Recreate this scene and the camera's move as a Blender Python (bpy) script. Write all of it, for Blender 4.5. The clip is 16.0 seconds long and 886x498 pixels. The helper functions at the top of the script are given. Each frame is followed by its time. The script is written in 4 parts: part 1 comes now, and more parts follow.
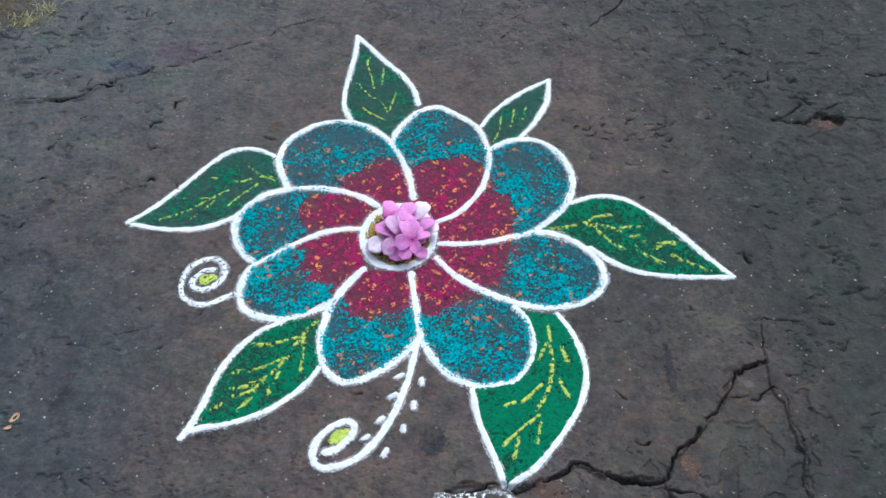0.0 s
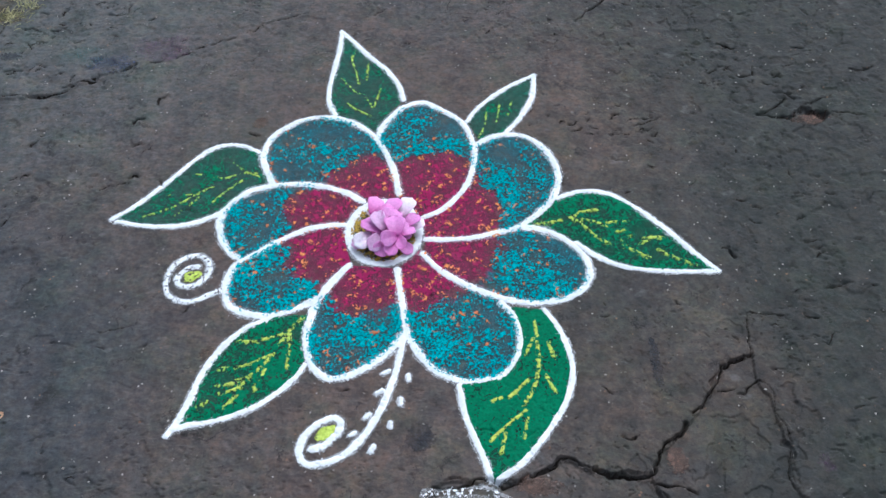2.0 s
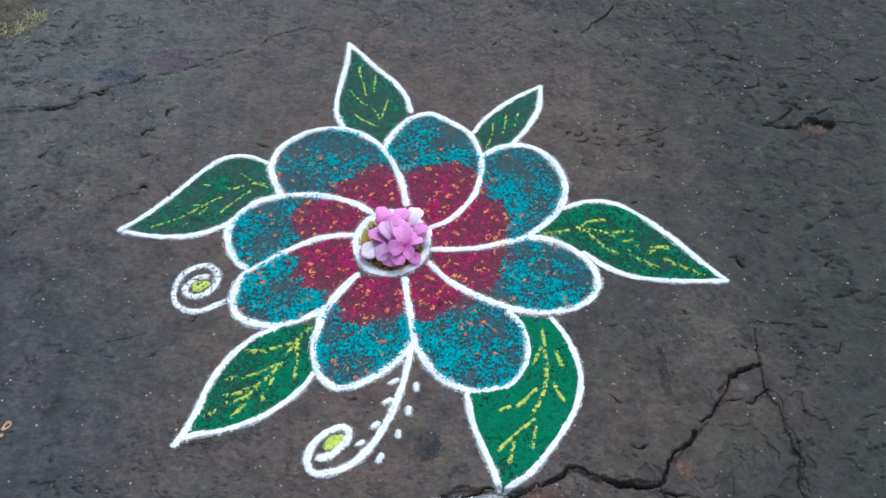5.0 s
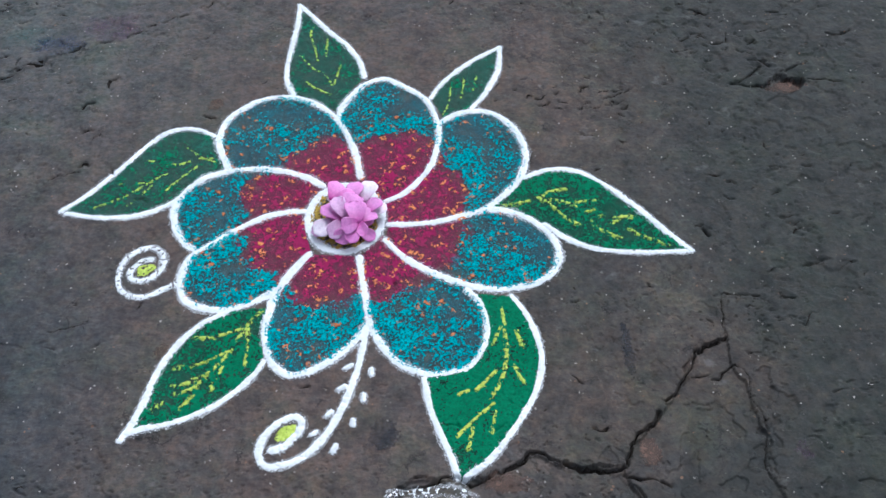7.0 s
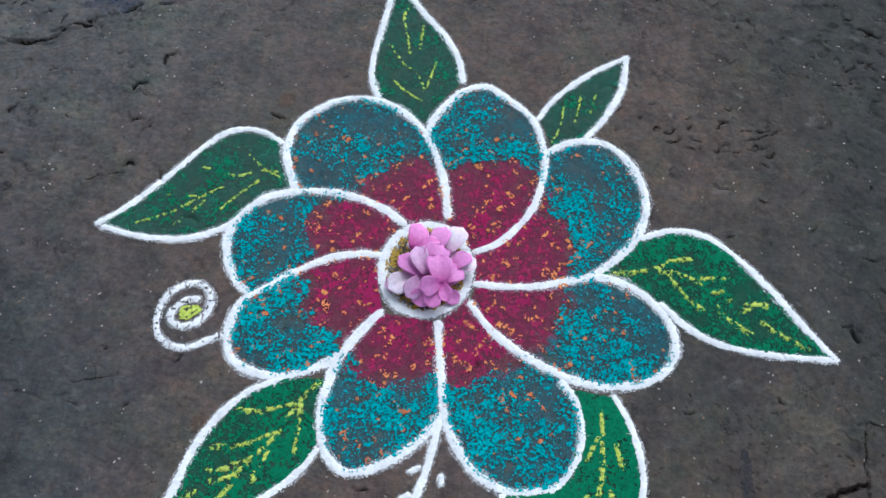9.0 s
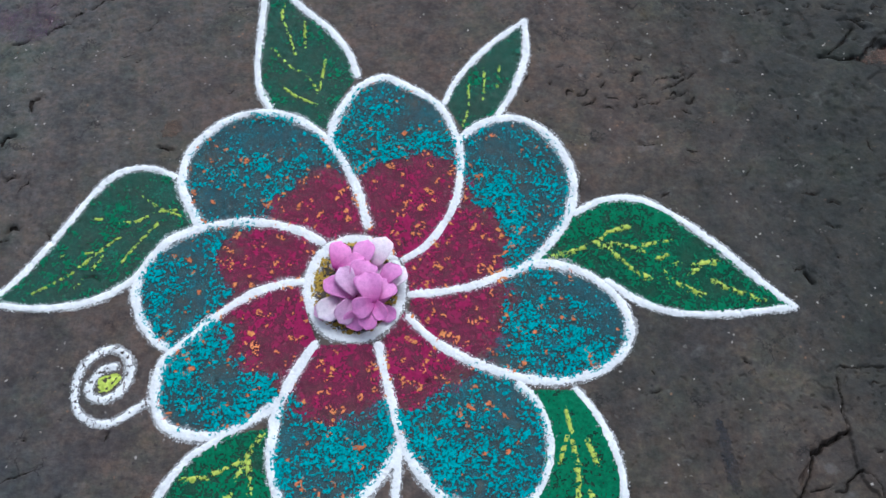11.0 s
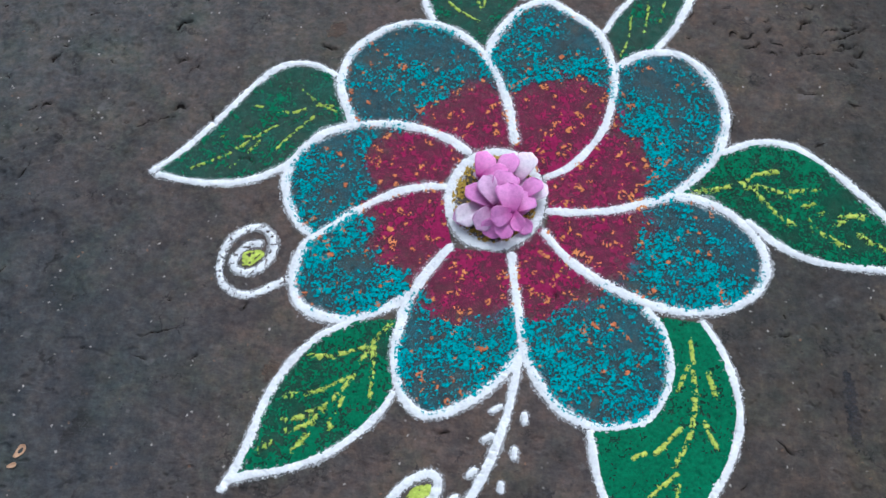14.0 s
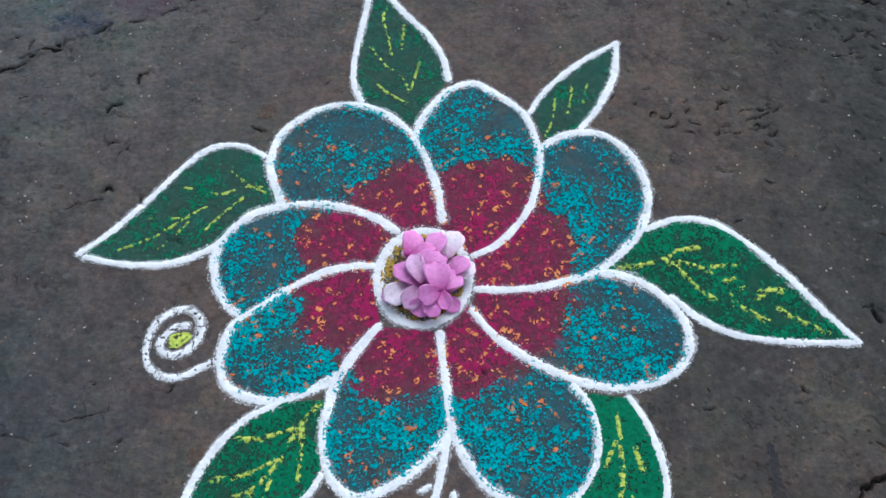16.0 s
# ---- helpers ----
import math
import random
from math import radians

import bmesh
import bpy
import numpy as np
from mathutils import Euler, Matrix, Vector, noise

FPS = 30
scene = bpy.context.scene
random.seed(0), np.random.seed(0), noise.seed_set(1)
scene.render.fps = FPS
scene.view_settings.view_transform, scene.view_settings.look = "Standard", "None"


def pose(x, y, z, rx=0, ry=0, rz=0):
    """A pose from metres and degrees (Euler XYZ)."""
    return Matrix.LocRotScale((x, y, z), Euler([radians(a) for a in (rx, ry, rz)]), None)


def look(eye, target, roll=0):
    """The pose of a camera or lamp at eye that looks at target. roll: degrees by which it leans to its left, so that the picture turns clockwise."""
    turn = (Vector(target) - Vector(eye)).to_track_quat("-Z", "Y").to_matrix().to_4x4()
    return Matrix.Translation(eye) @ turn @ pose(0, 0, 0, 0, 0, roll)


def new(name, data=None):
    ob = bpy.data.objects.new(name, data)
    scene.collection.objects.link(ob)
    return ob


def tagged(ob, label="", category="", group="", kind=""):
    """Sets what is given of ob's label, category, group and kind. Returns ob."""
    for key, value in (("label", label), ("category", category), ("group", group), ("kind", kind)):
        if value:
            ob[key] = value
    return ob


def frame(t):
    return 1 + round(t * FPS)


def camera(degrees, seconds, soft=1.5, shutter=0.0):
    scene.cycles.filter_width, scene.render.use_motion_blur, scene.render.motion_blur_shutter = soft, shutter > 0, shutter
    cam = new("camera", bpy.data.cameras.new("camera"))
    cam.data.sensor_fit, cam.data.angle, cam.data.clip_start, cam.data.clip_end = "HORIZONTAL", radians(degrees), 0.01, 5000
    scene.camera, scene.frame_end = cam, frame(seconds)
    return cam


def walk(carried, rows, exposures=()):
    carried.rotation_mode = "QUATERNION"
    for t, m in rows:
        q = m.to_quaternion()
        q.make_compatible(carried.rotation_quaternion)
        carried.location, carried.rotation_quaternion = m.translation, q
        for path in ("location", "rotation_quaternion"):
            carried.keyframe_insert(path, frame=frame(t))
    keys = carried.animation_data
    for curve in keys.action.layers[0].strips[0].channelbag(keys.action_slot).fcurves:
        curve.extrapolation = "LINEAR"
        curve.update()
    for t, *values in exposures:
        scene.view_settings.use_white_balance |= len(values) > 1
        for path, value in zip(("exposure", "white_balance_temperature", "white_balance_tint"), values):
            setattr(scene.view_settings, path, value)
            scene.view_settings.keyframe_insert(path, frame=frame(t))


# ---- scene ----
# A hand-drawn powder flower on a worn stone pavement, seen from a phone held at chest height.
cam = camera(46.0, 16.0)
PATH = [
    (0, (0.057, -1.276, 1.345), (0.031, 0.064, -0.139), -0.8),
    (0.5, (0.058, -1.28, 1.349), (0.063, 0.069, -0.128), 0.1),
    (1, (0.052, -1.278, 1.346), (0.046, 0.064, -0.137), -0.0),
    (1.5, (0.052, -1.278, 1.349), (0.021, 0.072, -0.127), -0.8),
    (2, (0.056, -1.274, 1.342), (0.058, 0.061, -0.148), -0.2),
    (2.5, (0.059, -1.272, 1.346), (0.058, 0.059, -0.146), -0.7),
    (3, (0.055, -1.279, 1.353), (0.059, 0.071, -0.123), -0.4),
    (3.5, (0.055, -1.283, 1.353), (0.054, 0.072, -0.118), -0.6),
    (3.7, (0.049, -1.286, 1.345), (0.061, 0.072, -0.123), -0.3),
    (5.8, (0.057, -1.283, 1.336), (0.039, 0.073, -0.134), -0.5),
    (6, (0.063, -1.283, 1.341), (0.047, 0.062, -0.139), -0.3),
    (6.5, (0.069, -1.271, 1.33), (0.026, 0.06, -0.162), -0.9),
    (7, (0.095, -1.196, 1.323), (0.121, 0.076, -0.22), -0.8),
    (7.5, (0.044, -1.078, 1.312), (0.089, 0.114, -0.294), 1.8),
    (8, (0.004, -1.005, 1.286), (0.024, 0.126, -0.364), 0.7),
    (8.5, (0.006, -0.9, 1.288), (-0.016, 0.201, -0.381), 1.7),
    (9, (0.029, -0.794, 1.278), (-0.041, 0.265, -0.417), 1.3),
    (9.5, (0.052, -0.749, 1.249), (0.021, 0.24, -0.489), 2.0),
    (10, (0.036, -0.69, 1.237), (0.06, 0.311, -0.494), 1.6),
    (10.2, (0.014, -0.673, 1.236), (0.05, 0.287, -0.519), 1.2),
    (12.3, (0.061, -0.686, 1.227), (0.152, 0.316, -0.502), -6.7),
    (12.5, (0.055, -0.705, 1.225), (0.129, 0.286, -0.511), -6.0),
    (13, (0.047, -0.739, 1.225), (0.019, 0.226, -0.526), -7.4),
    (13.5, (0.022, -0.75, 1.207), (-0.079, 0.183, -0.559), -7.4),
    (14, (0.008, -0.759, 1.215), (-0.164, 0.179, -0.543), -7.7),
    (14.5, (0.005, -0.753, 1.221), (-0.139, 0.22, -0.521), -4.9),
    (15, (0.004, -0.74, 1.222), (-0.099, 0.269, -0.502), -3.1),
    (15.5, (0.016, -0.736, 1.222), (-0.072, 0.292, -0.491), -4.8),
    (16, (0.035, -0.757, 1.225), (-0.04, 0.308, -0.466), -3.0),
]
walk(cam, [(t, look(eye, target, roll)) for t, eye, target, roll in PATH], [(0, 0.46, 5500, 8), (6.5, 0.45, 5500, 8), (9, 0.23, 5600, 8), (16, 0.20, 5600, 8)])

# ---- light: an overcast sky and a weak, wide sun ----
SUN_HEIGHT, SUN_TURN = 58, 25
world = bpy.data.worlds.new("overcast_sky")
scene.world = world
world.use_nodes = True
wn = world.node_tree
sky = wn.nodes.new("ShaderNodeTexSky")
sky.sky_type, sky.sun_disc = "NISHITA", False
sky.sun_elevation, sky.sun_rotation = radians(SUN_HEIGHT), radians(SUN_TURN)
sky.dust_density = 4.0
grey = wn.nodes.new("ShaderNodeHueSaturation")
grey.inputs["Saturation"].default_value = 0.35
wn.links.new(sky.outputs[0], grey.inputs["Color"])
back = wn.nodes["Background"]
wn.links.new(grey.outputs[0], back.inputs["Color"])
back.inputs["Strength"].default_value = 0.11
sun = new("sun", bpy.data.lights.new("sun", "SUN"))
sun.data.energy, sun.data.angle, sun.data.color = 1.3, radians(38), (1.0, 0.96, 0.91)
sun.matrix_world = look((2.2 * math.sin(radians(SUN_TURN)), 2.2 * math.cos(radians(SUN_TURN)), 2.2 * math.tan(radians(SUN_HEIGHT))), (0, 0, 0))

# ---- smooth noise on the plan ----
TABLES = [np.random.RandomState(40 + k).rand(256, 256) for k in range(12)]


def cloud(x, y, size, k=0):
    """Value noise from 0 to 1 with lumps of the given size."""
    c, s = math.cos(0.6 + 1.1 * k) / size, math.sin(0.6 + 1.1 * k) / size
    u, v = c * np.asarray(x) - s * np.asarray(y) + 71.3 * (k + 1), s * np.asarray(x) + c * np.asarray(y) + 37.7 * (k + 1)
    i, j = np.floor(u).astype(int), np.floor(v).astype(int)
    f, g = u - i, v - j
    f, g = f * f * (3 - 2 * f), g * g * (3 - 2 * g)
    t = TABLES[k % 12]
    a, b = t[i % 256, j % 256], t[(i + 1) % 256, j % 256]
    c, d = t[i % 256, (j + 1) % 256], t[(i + 1) % 256, (j + 1) % 256]
    return (a * (1 - f) + b * f) * (1 - g) + (c * (1 - f) + d * f) * g


def lumps(x, y, size, k=0, octaves=3):
    total, weight, w = 0, 0, 1.0
    for n in range(octaves):
        total, weight = total + w * cloud(x, y, size / 2.1**n, k + n), weight + w
        w *= 0.55
    return total / weight


def smooth(points, step=0.001):
    """A smooth line through the points, in steps of about a millimetre."""
    p = np.array(points, float)
    p = np.vstack([2 * p[0] - p[1], p, 2 * p[-1] - p[-2]])
    out = []
    for a, b, c, d in zip(p, p[1:], p[2:], p[3:]):
        n = max(2, int(np.hypot(*(c - b)) / step))
        t = np.linspace(0, 1, n, endpoint=False)[:, None]
        out.append(0.5 * (2 * b + (c - a) * t + (2 * a - 5 * b + 4 * c - d) * t**2 + (3 * b - a - 3 * c + d) * t**3))
    out.append(p[-2:-1])
    return np.vstack(out)


def inside(x, y, polygon):
    hit = np.zeros(np.shape(x), bool)
    q = np.asarray(polygon)
    for (x0, y0), (x1, y1) in zip(q, np.roll(q, -1, 0)):
        if y0 != y1:
            hit ^= ((y0 > y) != (y1 > y)) & (x < (x1 - x0) * (y - y0) / (y1 - y0) + x0)
    return hit


def near(xs, ys, line, reach, widths=None):
    """For a grid: how far each place lies from the line, in parts of the line's half width there."""
    far = np.full((len(xs), len(ys)), 9.0)
    widths = np.ones(len(line)) if widths is None else widths
    for (x, y), w in zip(line, widths):
        i0, i1 = np.searchsorted(xs, (x - reach, x + reach))
        j0, j1 = np.searchsorted(ys, (y - reach, y + reach))
        if i1 > i0 and j1 > j0:
            d = np.hypot(xs[i0:i1, None] - x, ys[None, j0:j1] - y) / w
            part = far[i0:i1, j0:j1]
            np.minimum(part, d, out=part)
    return far


# ---- materials ----
def material(name):
    m = bpy.data.materials.new(name)
    m.use_nodes = True
    return m, m.node_tree, m.node_tree.nodes["Principled BSDF"]


def node(tree, kind, **sets):
    n = tree.nodes.new(kind)
    for key, value in sets.items():
        n.inputs[key].default_value = value
    return n


def noise_of(tree, scale, detail=4.0, rough=0.6):
    at = tree.nodes.new("ShaderNodeTexCoord")
    n = node(tree, "ShaderNodeTexNoise", Scale=scale, Detail=detail, Roughness=rough)
    tree.links.new(at.outputs["Object"], n.inputs["Vector"])
    return n.outputs["Fac"]


def ramp_of(tree, fac, *stops):
    r = tree.nodes.new("ShaderNodeValToRGB")
    while len(r.color_ramp.elements) < len(stops):
        r.color_ramp.elements.new(0.5)
    for e, (at, colour) in zip(r.color_ramp.elements, stops):
        e.position, e.color = at, (*colour, 1) if len(colour) == 3 else colour
    tree.links.new(fac, r.inputs[0])
    return r.outputs[0]


def mixed(tree, fac, a, b, how="MIX"):
    m = tree.nodes.new("ShaderNodeMix")
    m.data_type, m.blend_type = "RGBA", how
    for value, socket in ((fac, m.inputs[0]), (a, m.inputs[6]), (b, m.inputs[7])):
        if isinstance(value, (int, float)):
            socket.default_value = value
        elif isinstance(value, tuple):
            socket.default_value = (*value, 1)
        else:
            tree.links.new(value, socket)
    return m.outputs[2]


def bumped(tree, shader, fac, strength, distance):
    b = node(tree, "ShaderNodeBump", Strength=strength, Distance=distance)
    tree.links.new(fac, b.inputs["Height"])
    tree.links.new(b.outputs[0], shader.inputs["Normal"])
    return b


def stone_material():
    m, t, s = material("weathered_brown_stone")
    at = t.nodes.new("ShaderNodeTexCoord")
    # The slab is browner round its middle and greyer where it is less walked on.
    wide = noise_of(t, 2.6, 4, 0.6)
    middle = t.nodes.new("ShaderNodeVectorMath")
    middle.operation = "DISTANCE"
    middle.inputs[1].default_value = (0.0, 0.0, 0.0)
    t.links.new(at.outputs["Object"], middle.inputs[0])
    far = t.nodes.new("ShaderNodeMath")
    far.operation = "MULTIPLY_ADD"
    far.inputs[1].default_value, far.inputs[2].default_value = 0.75, -0.42
    t.links.new(middle.outputs["Value"], far.inputs[0])
    both = t.nodes.new("ShaderNodeMath")
    both.operation = "ADD"
    t.links.new(far.outputs[0], both.inputs[0])
    t.links.new(wide, both.inputs[1])
    tone = ramp_of(t, both.outputs[0], (0.34, (0.071, 0.055, 0.047)), (0.60, (0.059, 0.053, 0.049)), (0.85, (0.051, 0.054, 0.056)))
    # a darker, greener bed of stone on the side of the broken edge
    east = t.nodes.new("ShaderNodeSeparateXYZ")
    t.links.new(at.outputs["Object"], east.inputs[0])
    closer = t.nodes.new("ShaderNodeMath")
    closer.operation = "MULTIPLY_ADD"
    closer.inputs[1].default_value, closer.inputs[2].default_value = 1.0, -0.25
    t.links.new(east.outputs["X"], closer.inputs[0])
    # farther off the two kinds of stone lie in wide, wandering patches
    patches = t.nodes.new("ShaderNodeMath")
    patches.operation = "MULTIPLY_ADD"
    patches.inputs[1].default_value, patches.inputs[2].default_value = 2.4, -1.1
    t.links.new(noise_of(t, 0.8, 6, 0.6), patches.inputs[0])
    half = t.nodes.new("ShaderNodeMath")
    half.operation = "MULTIPLY"
    half.inputs[1].default_value = 0.45
    t.links.new(middle.outputs["Value"], half.inputs[0])
    away = ramp_of(t, half.outputs[0], (0.47, (0, 0, 0)), (1.0, (1, 1, 1)))
    side = mixed(t, away, closer.outputs[0], patches.outputs[0])
    bed = t.nodes.new("ShaderNodeMath")
    bed.operation = "MULTIPLY_ADD"
    bed.inputs[1].default_value = 1.0
    t.links.new(side, bed.inputs[0])
    t.links.new(noise_of(t, 4.5, 4, 0.65), bed.inputs[2])
    tone = mixed(t, ramp_of(t, bed.outputs[0], (0.48, (0, 0, 0)), (0.78, (1, 1, 1))), tone, (0.0253, 0.0267, 0.0233))
    pale = t.nodes.new("ShaderNodeVectorMath")
    pale.operation = "DISTANCE"
    pale.inputs[1].default_value = (-0.75, 0.60, 0.0)
    t.links.new(at.outputs["Object"], pale.inputs[0])
    tone = mixed(t, ramp_of(t, pale.outputs["Value"], (0.15, (0.8, 0.8, 0.8)), (0.65, (0, 0, 0))), tone, (0.074, 0.077, 0.073))
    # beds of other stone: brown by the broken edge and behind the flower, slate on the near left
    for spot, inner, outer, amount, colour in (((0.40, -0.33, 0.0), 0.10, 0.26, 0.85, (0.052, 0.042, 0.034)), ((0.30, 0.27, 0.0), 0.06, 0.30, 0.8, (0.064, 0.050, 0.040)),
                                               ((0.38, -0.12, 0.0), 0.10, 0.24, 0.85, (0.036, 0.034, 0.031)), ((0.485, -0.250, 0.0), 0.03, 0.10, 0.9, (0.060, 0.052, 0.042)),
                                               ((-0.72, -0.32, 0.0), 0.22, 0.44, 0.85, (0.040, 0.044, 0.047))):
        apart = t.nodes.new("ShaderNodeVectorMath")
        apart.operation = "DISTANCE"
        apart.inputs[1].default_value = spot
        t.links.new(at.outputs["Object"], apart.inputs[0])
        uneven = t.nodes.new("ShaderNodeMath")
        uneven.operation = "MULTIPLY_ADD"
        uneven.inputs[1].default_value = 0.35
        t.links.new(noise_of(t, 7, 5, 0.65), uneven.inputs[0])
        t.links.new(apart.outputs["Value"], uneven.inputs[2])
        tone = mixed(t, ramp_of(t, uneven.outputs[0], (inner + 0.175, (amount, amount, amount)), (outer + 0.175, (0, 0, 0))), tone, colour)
    blotch = ramp_of(t, noise_of(t, 17, 6, 0.7), (0.34, (0.58, 0.60, 0.62)), (0.48, (1.0, 1.0, 1.0)), (0.66, (1.42, 1.36, 1.28)))
    tone = mixed(t, 0.9, tone, blotch, "MULTIPLY")
    hue = ramp_of(t, noise_of(t, 48, 4, 0.6), (0.36, (0.88, 0.97, 1.04)), (0.5, (1.0, 1.0, 1.0)), (0.64, (1.16, 1.04, 0.94)))
    tone = mixed(t, 0.8, tone, hue, "MULTIPLY")
    grain = ramp_of(t, noise_of(t, 150, 3, 0.7), (0.32, (0.80, 0.80, 0.81)), (0.5, (1.0, 1.0, 1.0)), (0.68, (1.22, 1.21, 1.18)))
    tone = mixed(t, 0.85, tone, grain, "MULTIPLY")
    mottle = ramp_of(t, noise_of(t, 78, 5, 0.75), (0.36, (0.74, 0.75, 0.77)), (0.5, (1.0, 1.0, 1.0)), (0.62, (1.24, 1.22, 1.20)))
    tone = mixed(t, 0.9, tone, mottle, "MULTIPLY")
    moss = ramp_of(t, noise_of(t, 8, 5, 0.7), (0.40, (1.05, 0.98, 1.02)), (0.52, (1.0, 1.0, 1.0)), (0.64, (0.93, 1.06, 0.95)))
    tone = mixed(t, 0.9, tone, moss, "MULTIPLY")
    # light mineral grains and small rusty ones
    jag = node(t, "ShaderNodeTexNoise", Scale=230.0, Detail=3.0, Roughness=0.7)
    t.links.new(at.outputs["Object"], jag.inputs["Vector"])
    uneven_at = t.nodes.new("ShaderNodeVectorMath")
    uneven_at.operation = "MULTIPLY_ADD"
    uneven_at.inputs[1].default_value = (0.007, 0.007, 0.0)
    t.links.new(jag.outputs["Color"], uneven_at.inputs[0])
    t.links.new(at.outputs["Object"], uneven_at.inputs[2])
    for size, low, colour, amount in ((90, 0.57, (0.38, 0.35, 0.32), 0.85), (52, 0.62, (0.17, 0.16, 0.145), 0.45), (75, 0.60, (0.22, 0.12, 0.07), 0.7), (80, 0.58, (0.016, 0.016, 0.017), 0.85)):
        v = t.nodes.new("ShaderNodeTexVoronoi")
        v.inputs["Scale"].default_value = size
        t.links.new(uneven_at.outputs[0], v.inputs["Vector"])
        grains = ramp_of(t, v.outputs["Distance"], (0.11, (1, 1, 1)), (0.18, (0, 0, 0)))
        some = ramp_of(t, noise_of(t, 0.45 * size, 2, 0.5), (low, (0, 0, 0)), (low + 0.07, (amount, amount, amount)))
        tone = mixed(t, mixed(t, 1.0, grains, some, "MULTIPLY"), tone, colour)
    # hairline cracks filled with dark dirt
    bend = node(t, "ShaderNodeTexNoise", Scale=24.0, Detail=4.0, Roughness=0.7)
    t.links.new(at.outputs["Object"], bend.inputs["Vector"])
    push = t.nodes.new("ShaderNodeVectorMath")
    push.operation = "MULTIPLY_ADD"
    push.inputs[1].default_value = (0.10, 0.10, 0.0)
    t.links.new(bend.outputs["Color"], push.inputs[0])
    t.links.new(at.outputs["Object"], push.inputs[2])
    for size, thin, low in ((7.0, 0.014, 0.53), (17.0, 0.026, 0.55)):
        hair = t.nodes.new("ShaderNodeTexVoronoi")
        hair.feature = "DISTANCE_TO_EDGE"
        hair.inputs["Scale"].default_value = size
        t.links.new(push.outputs[0], hair.inputs["Vector"])
        line = ramp_of(t, hair.outputs["Distance"], (0.55 * thin, (1, 1, 1)), (thin, (0, 0, 0)))
        where = ramp_of(t, noise_of(t, 2.2 * size, 3, 0.6), (low, (0, 0, 0)), (low + 0.09, (0.7, 0.7, 0.7)))
        tone = mixed(t, mixed(t, 1.0, line, where, "MULTIPLY"), tone, (0.012, 0.011, 0.011))
    # pale weathered blots
    blot = ramp_of(t, noise_of(t, 22, 4, 0.6), (0.64, (0, 0, 0)), (0.72, (0.4, 0.4, 0.4)))
    tone = mixed(t, blot, tone, (0.135, 0.130, 0.125))
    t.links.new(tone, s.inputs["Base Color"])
    rough = ramp_of(t, noise_of(t, 40, 4, 0.6), (0.3, (0.62, 0.62, 0.62)), (0.7, (0.88, 0.88, 0.88)))
    t.links.new(rough, s.inputs["Roughness"])
    s.inputs["Specular IOR Level"].default_value = 0.3
    fine = bumped(t, s, noise_of(t, 170, 4, 0.7), 0.38, 0.002)
    coarse = node(t, "ShaderNodeBump", Strength=0.42, Distance=0.006)
    t.links.new(noise_of(t, 55, 5, 0.65), coarse.inputs["Height"])
    t.links.new(coarse.outputs[0], fine.inputs["Normal"])
    return m


def powder_material(name, dark, light, size=260):
    m, t, s = material(name)
    tone = ramp_of(t, noise_of(t, size, 4, 0.7), (0.3, dark), (0.7, light))
    wide = ramp_of(t, noise_of(t, 30, 3, 0.6), (0.3, (0.86, 0.86, 0.86)), (0.7, (1.08, 1.08, 1.08)))
    t.links.new(mixed(t, 1.0, tone, wide, "MULTIPLY"), s.inputs["Base Color"])
    s.inputs["Roughness"].default_value, s.inputs["Specular IOR Level"].default_value = 0.95, 0.1
    bumped(t, s, noise_of(t, 700, 3, 0.7), 0.6, 0.0008)
    return m


def dust_material(name, dark, light, low, high, size=150):
    """A thin dusting: grains with the stone bare between them."""
    m, t, s = material(name)
    t.links.new(ramp_of(t, noise_of(t, 45, 4, 0.65), (0.3, dark), (0.7, light)), s.inputs["Base Color"])
    s.inputs["Roughness"].default_value, s.inputs["Specular IOR Level"].default_value = 0.95, 0.1
    grains = mixed(t, 0.5, noise_of(t, size, 5, 0.75), noise_of(t, 28, 4, 0.6))
    cover = ramp_of(t, grains, (0.36, (low, low, low)), (0.62, (high, high, high)))
    clear = t.nodes.new("ShaderNodeBsdfTransparent")
    mix = t.nodes.new("ShaderNodeMixShader")
    t.links.new(cover, mix.inputs[0])
    t.links.new(clear.outputs[0], mix.inputs[1])
    t.links.new(s.outputs[0], mix.inputs[2])
    t.links.new(mix.outputs[0], t.nodes["Material Output"].inputs["Surface"])
    return m


STONE = stone_material()
WHITE = powder_material("white_powder", (0.74, 0.76, 0.78), (0.88, 0.90, 0.91))
TEAL = powder_material("teal_powder", (0.004, 0.19, 0.22), (0.014, 0.44, 0.47))
MAGENTA = powder_material("magenta_powder", (0.19, 0.014, 0.060), (0.34, 0.018, 0.102))
GREEN = powder_material("green_powder", (0.008, 0.095, 0.050), (0.012, 0.200, 0.092))
LIME = powder_material("lime_powder", (0.32, 0.44, 0.05), (0.68, 0.78, 0.17))
ORANGE = powder_material("orange_powder", (0.34, 0.11, 0.05), (0.80, 0.23, 0.09))
AMBER = powder_material("amber_powder", (0.42, 0.15, 0.05), (0.88, 0.38, 0.13))
YELLOW = powder_material("turmeric_crumbs", (0.14, 0.085, 0.02), (0.66, 0.46, 0.09), 420)
TEAL_DUST = dust_material("teal_dust", (0.045, 0.098, 0.125), (0.022, 0.175, 0.21), 0.10, 0.85)
MAGENTA_DUST = dust_material("magenta_dust", (0.155, 0.030, 0.064), (0.30, 0.018, 0.092), 0.26, 0.93, 110)
GREEN_DUST = dust_material("green_dust", (0.013, 0.075, 0.046), (0.012, 0.140, 0.076), 0.35, 0.94)
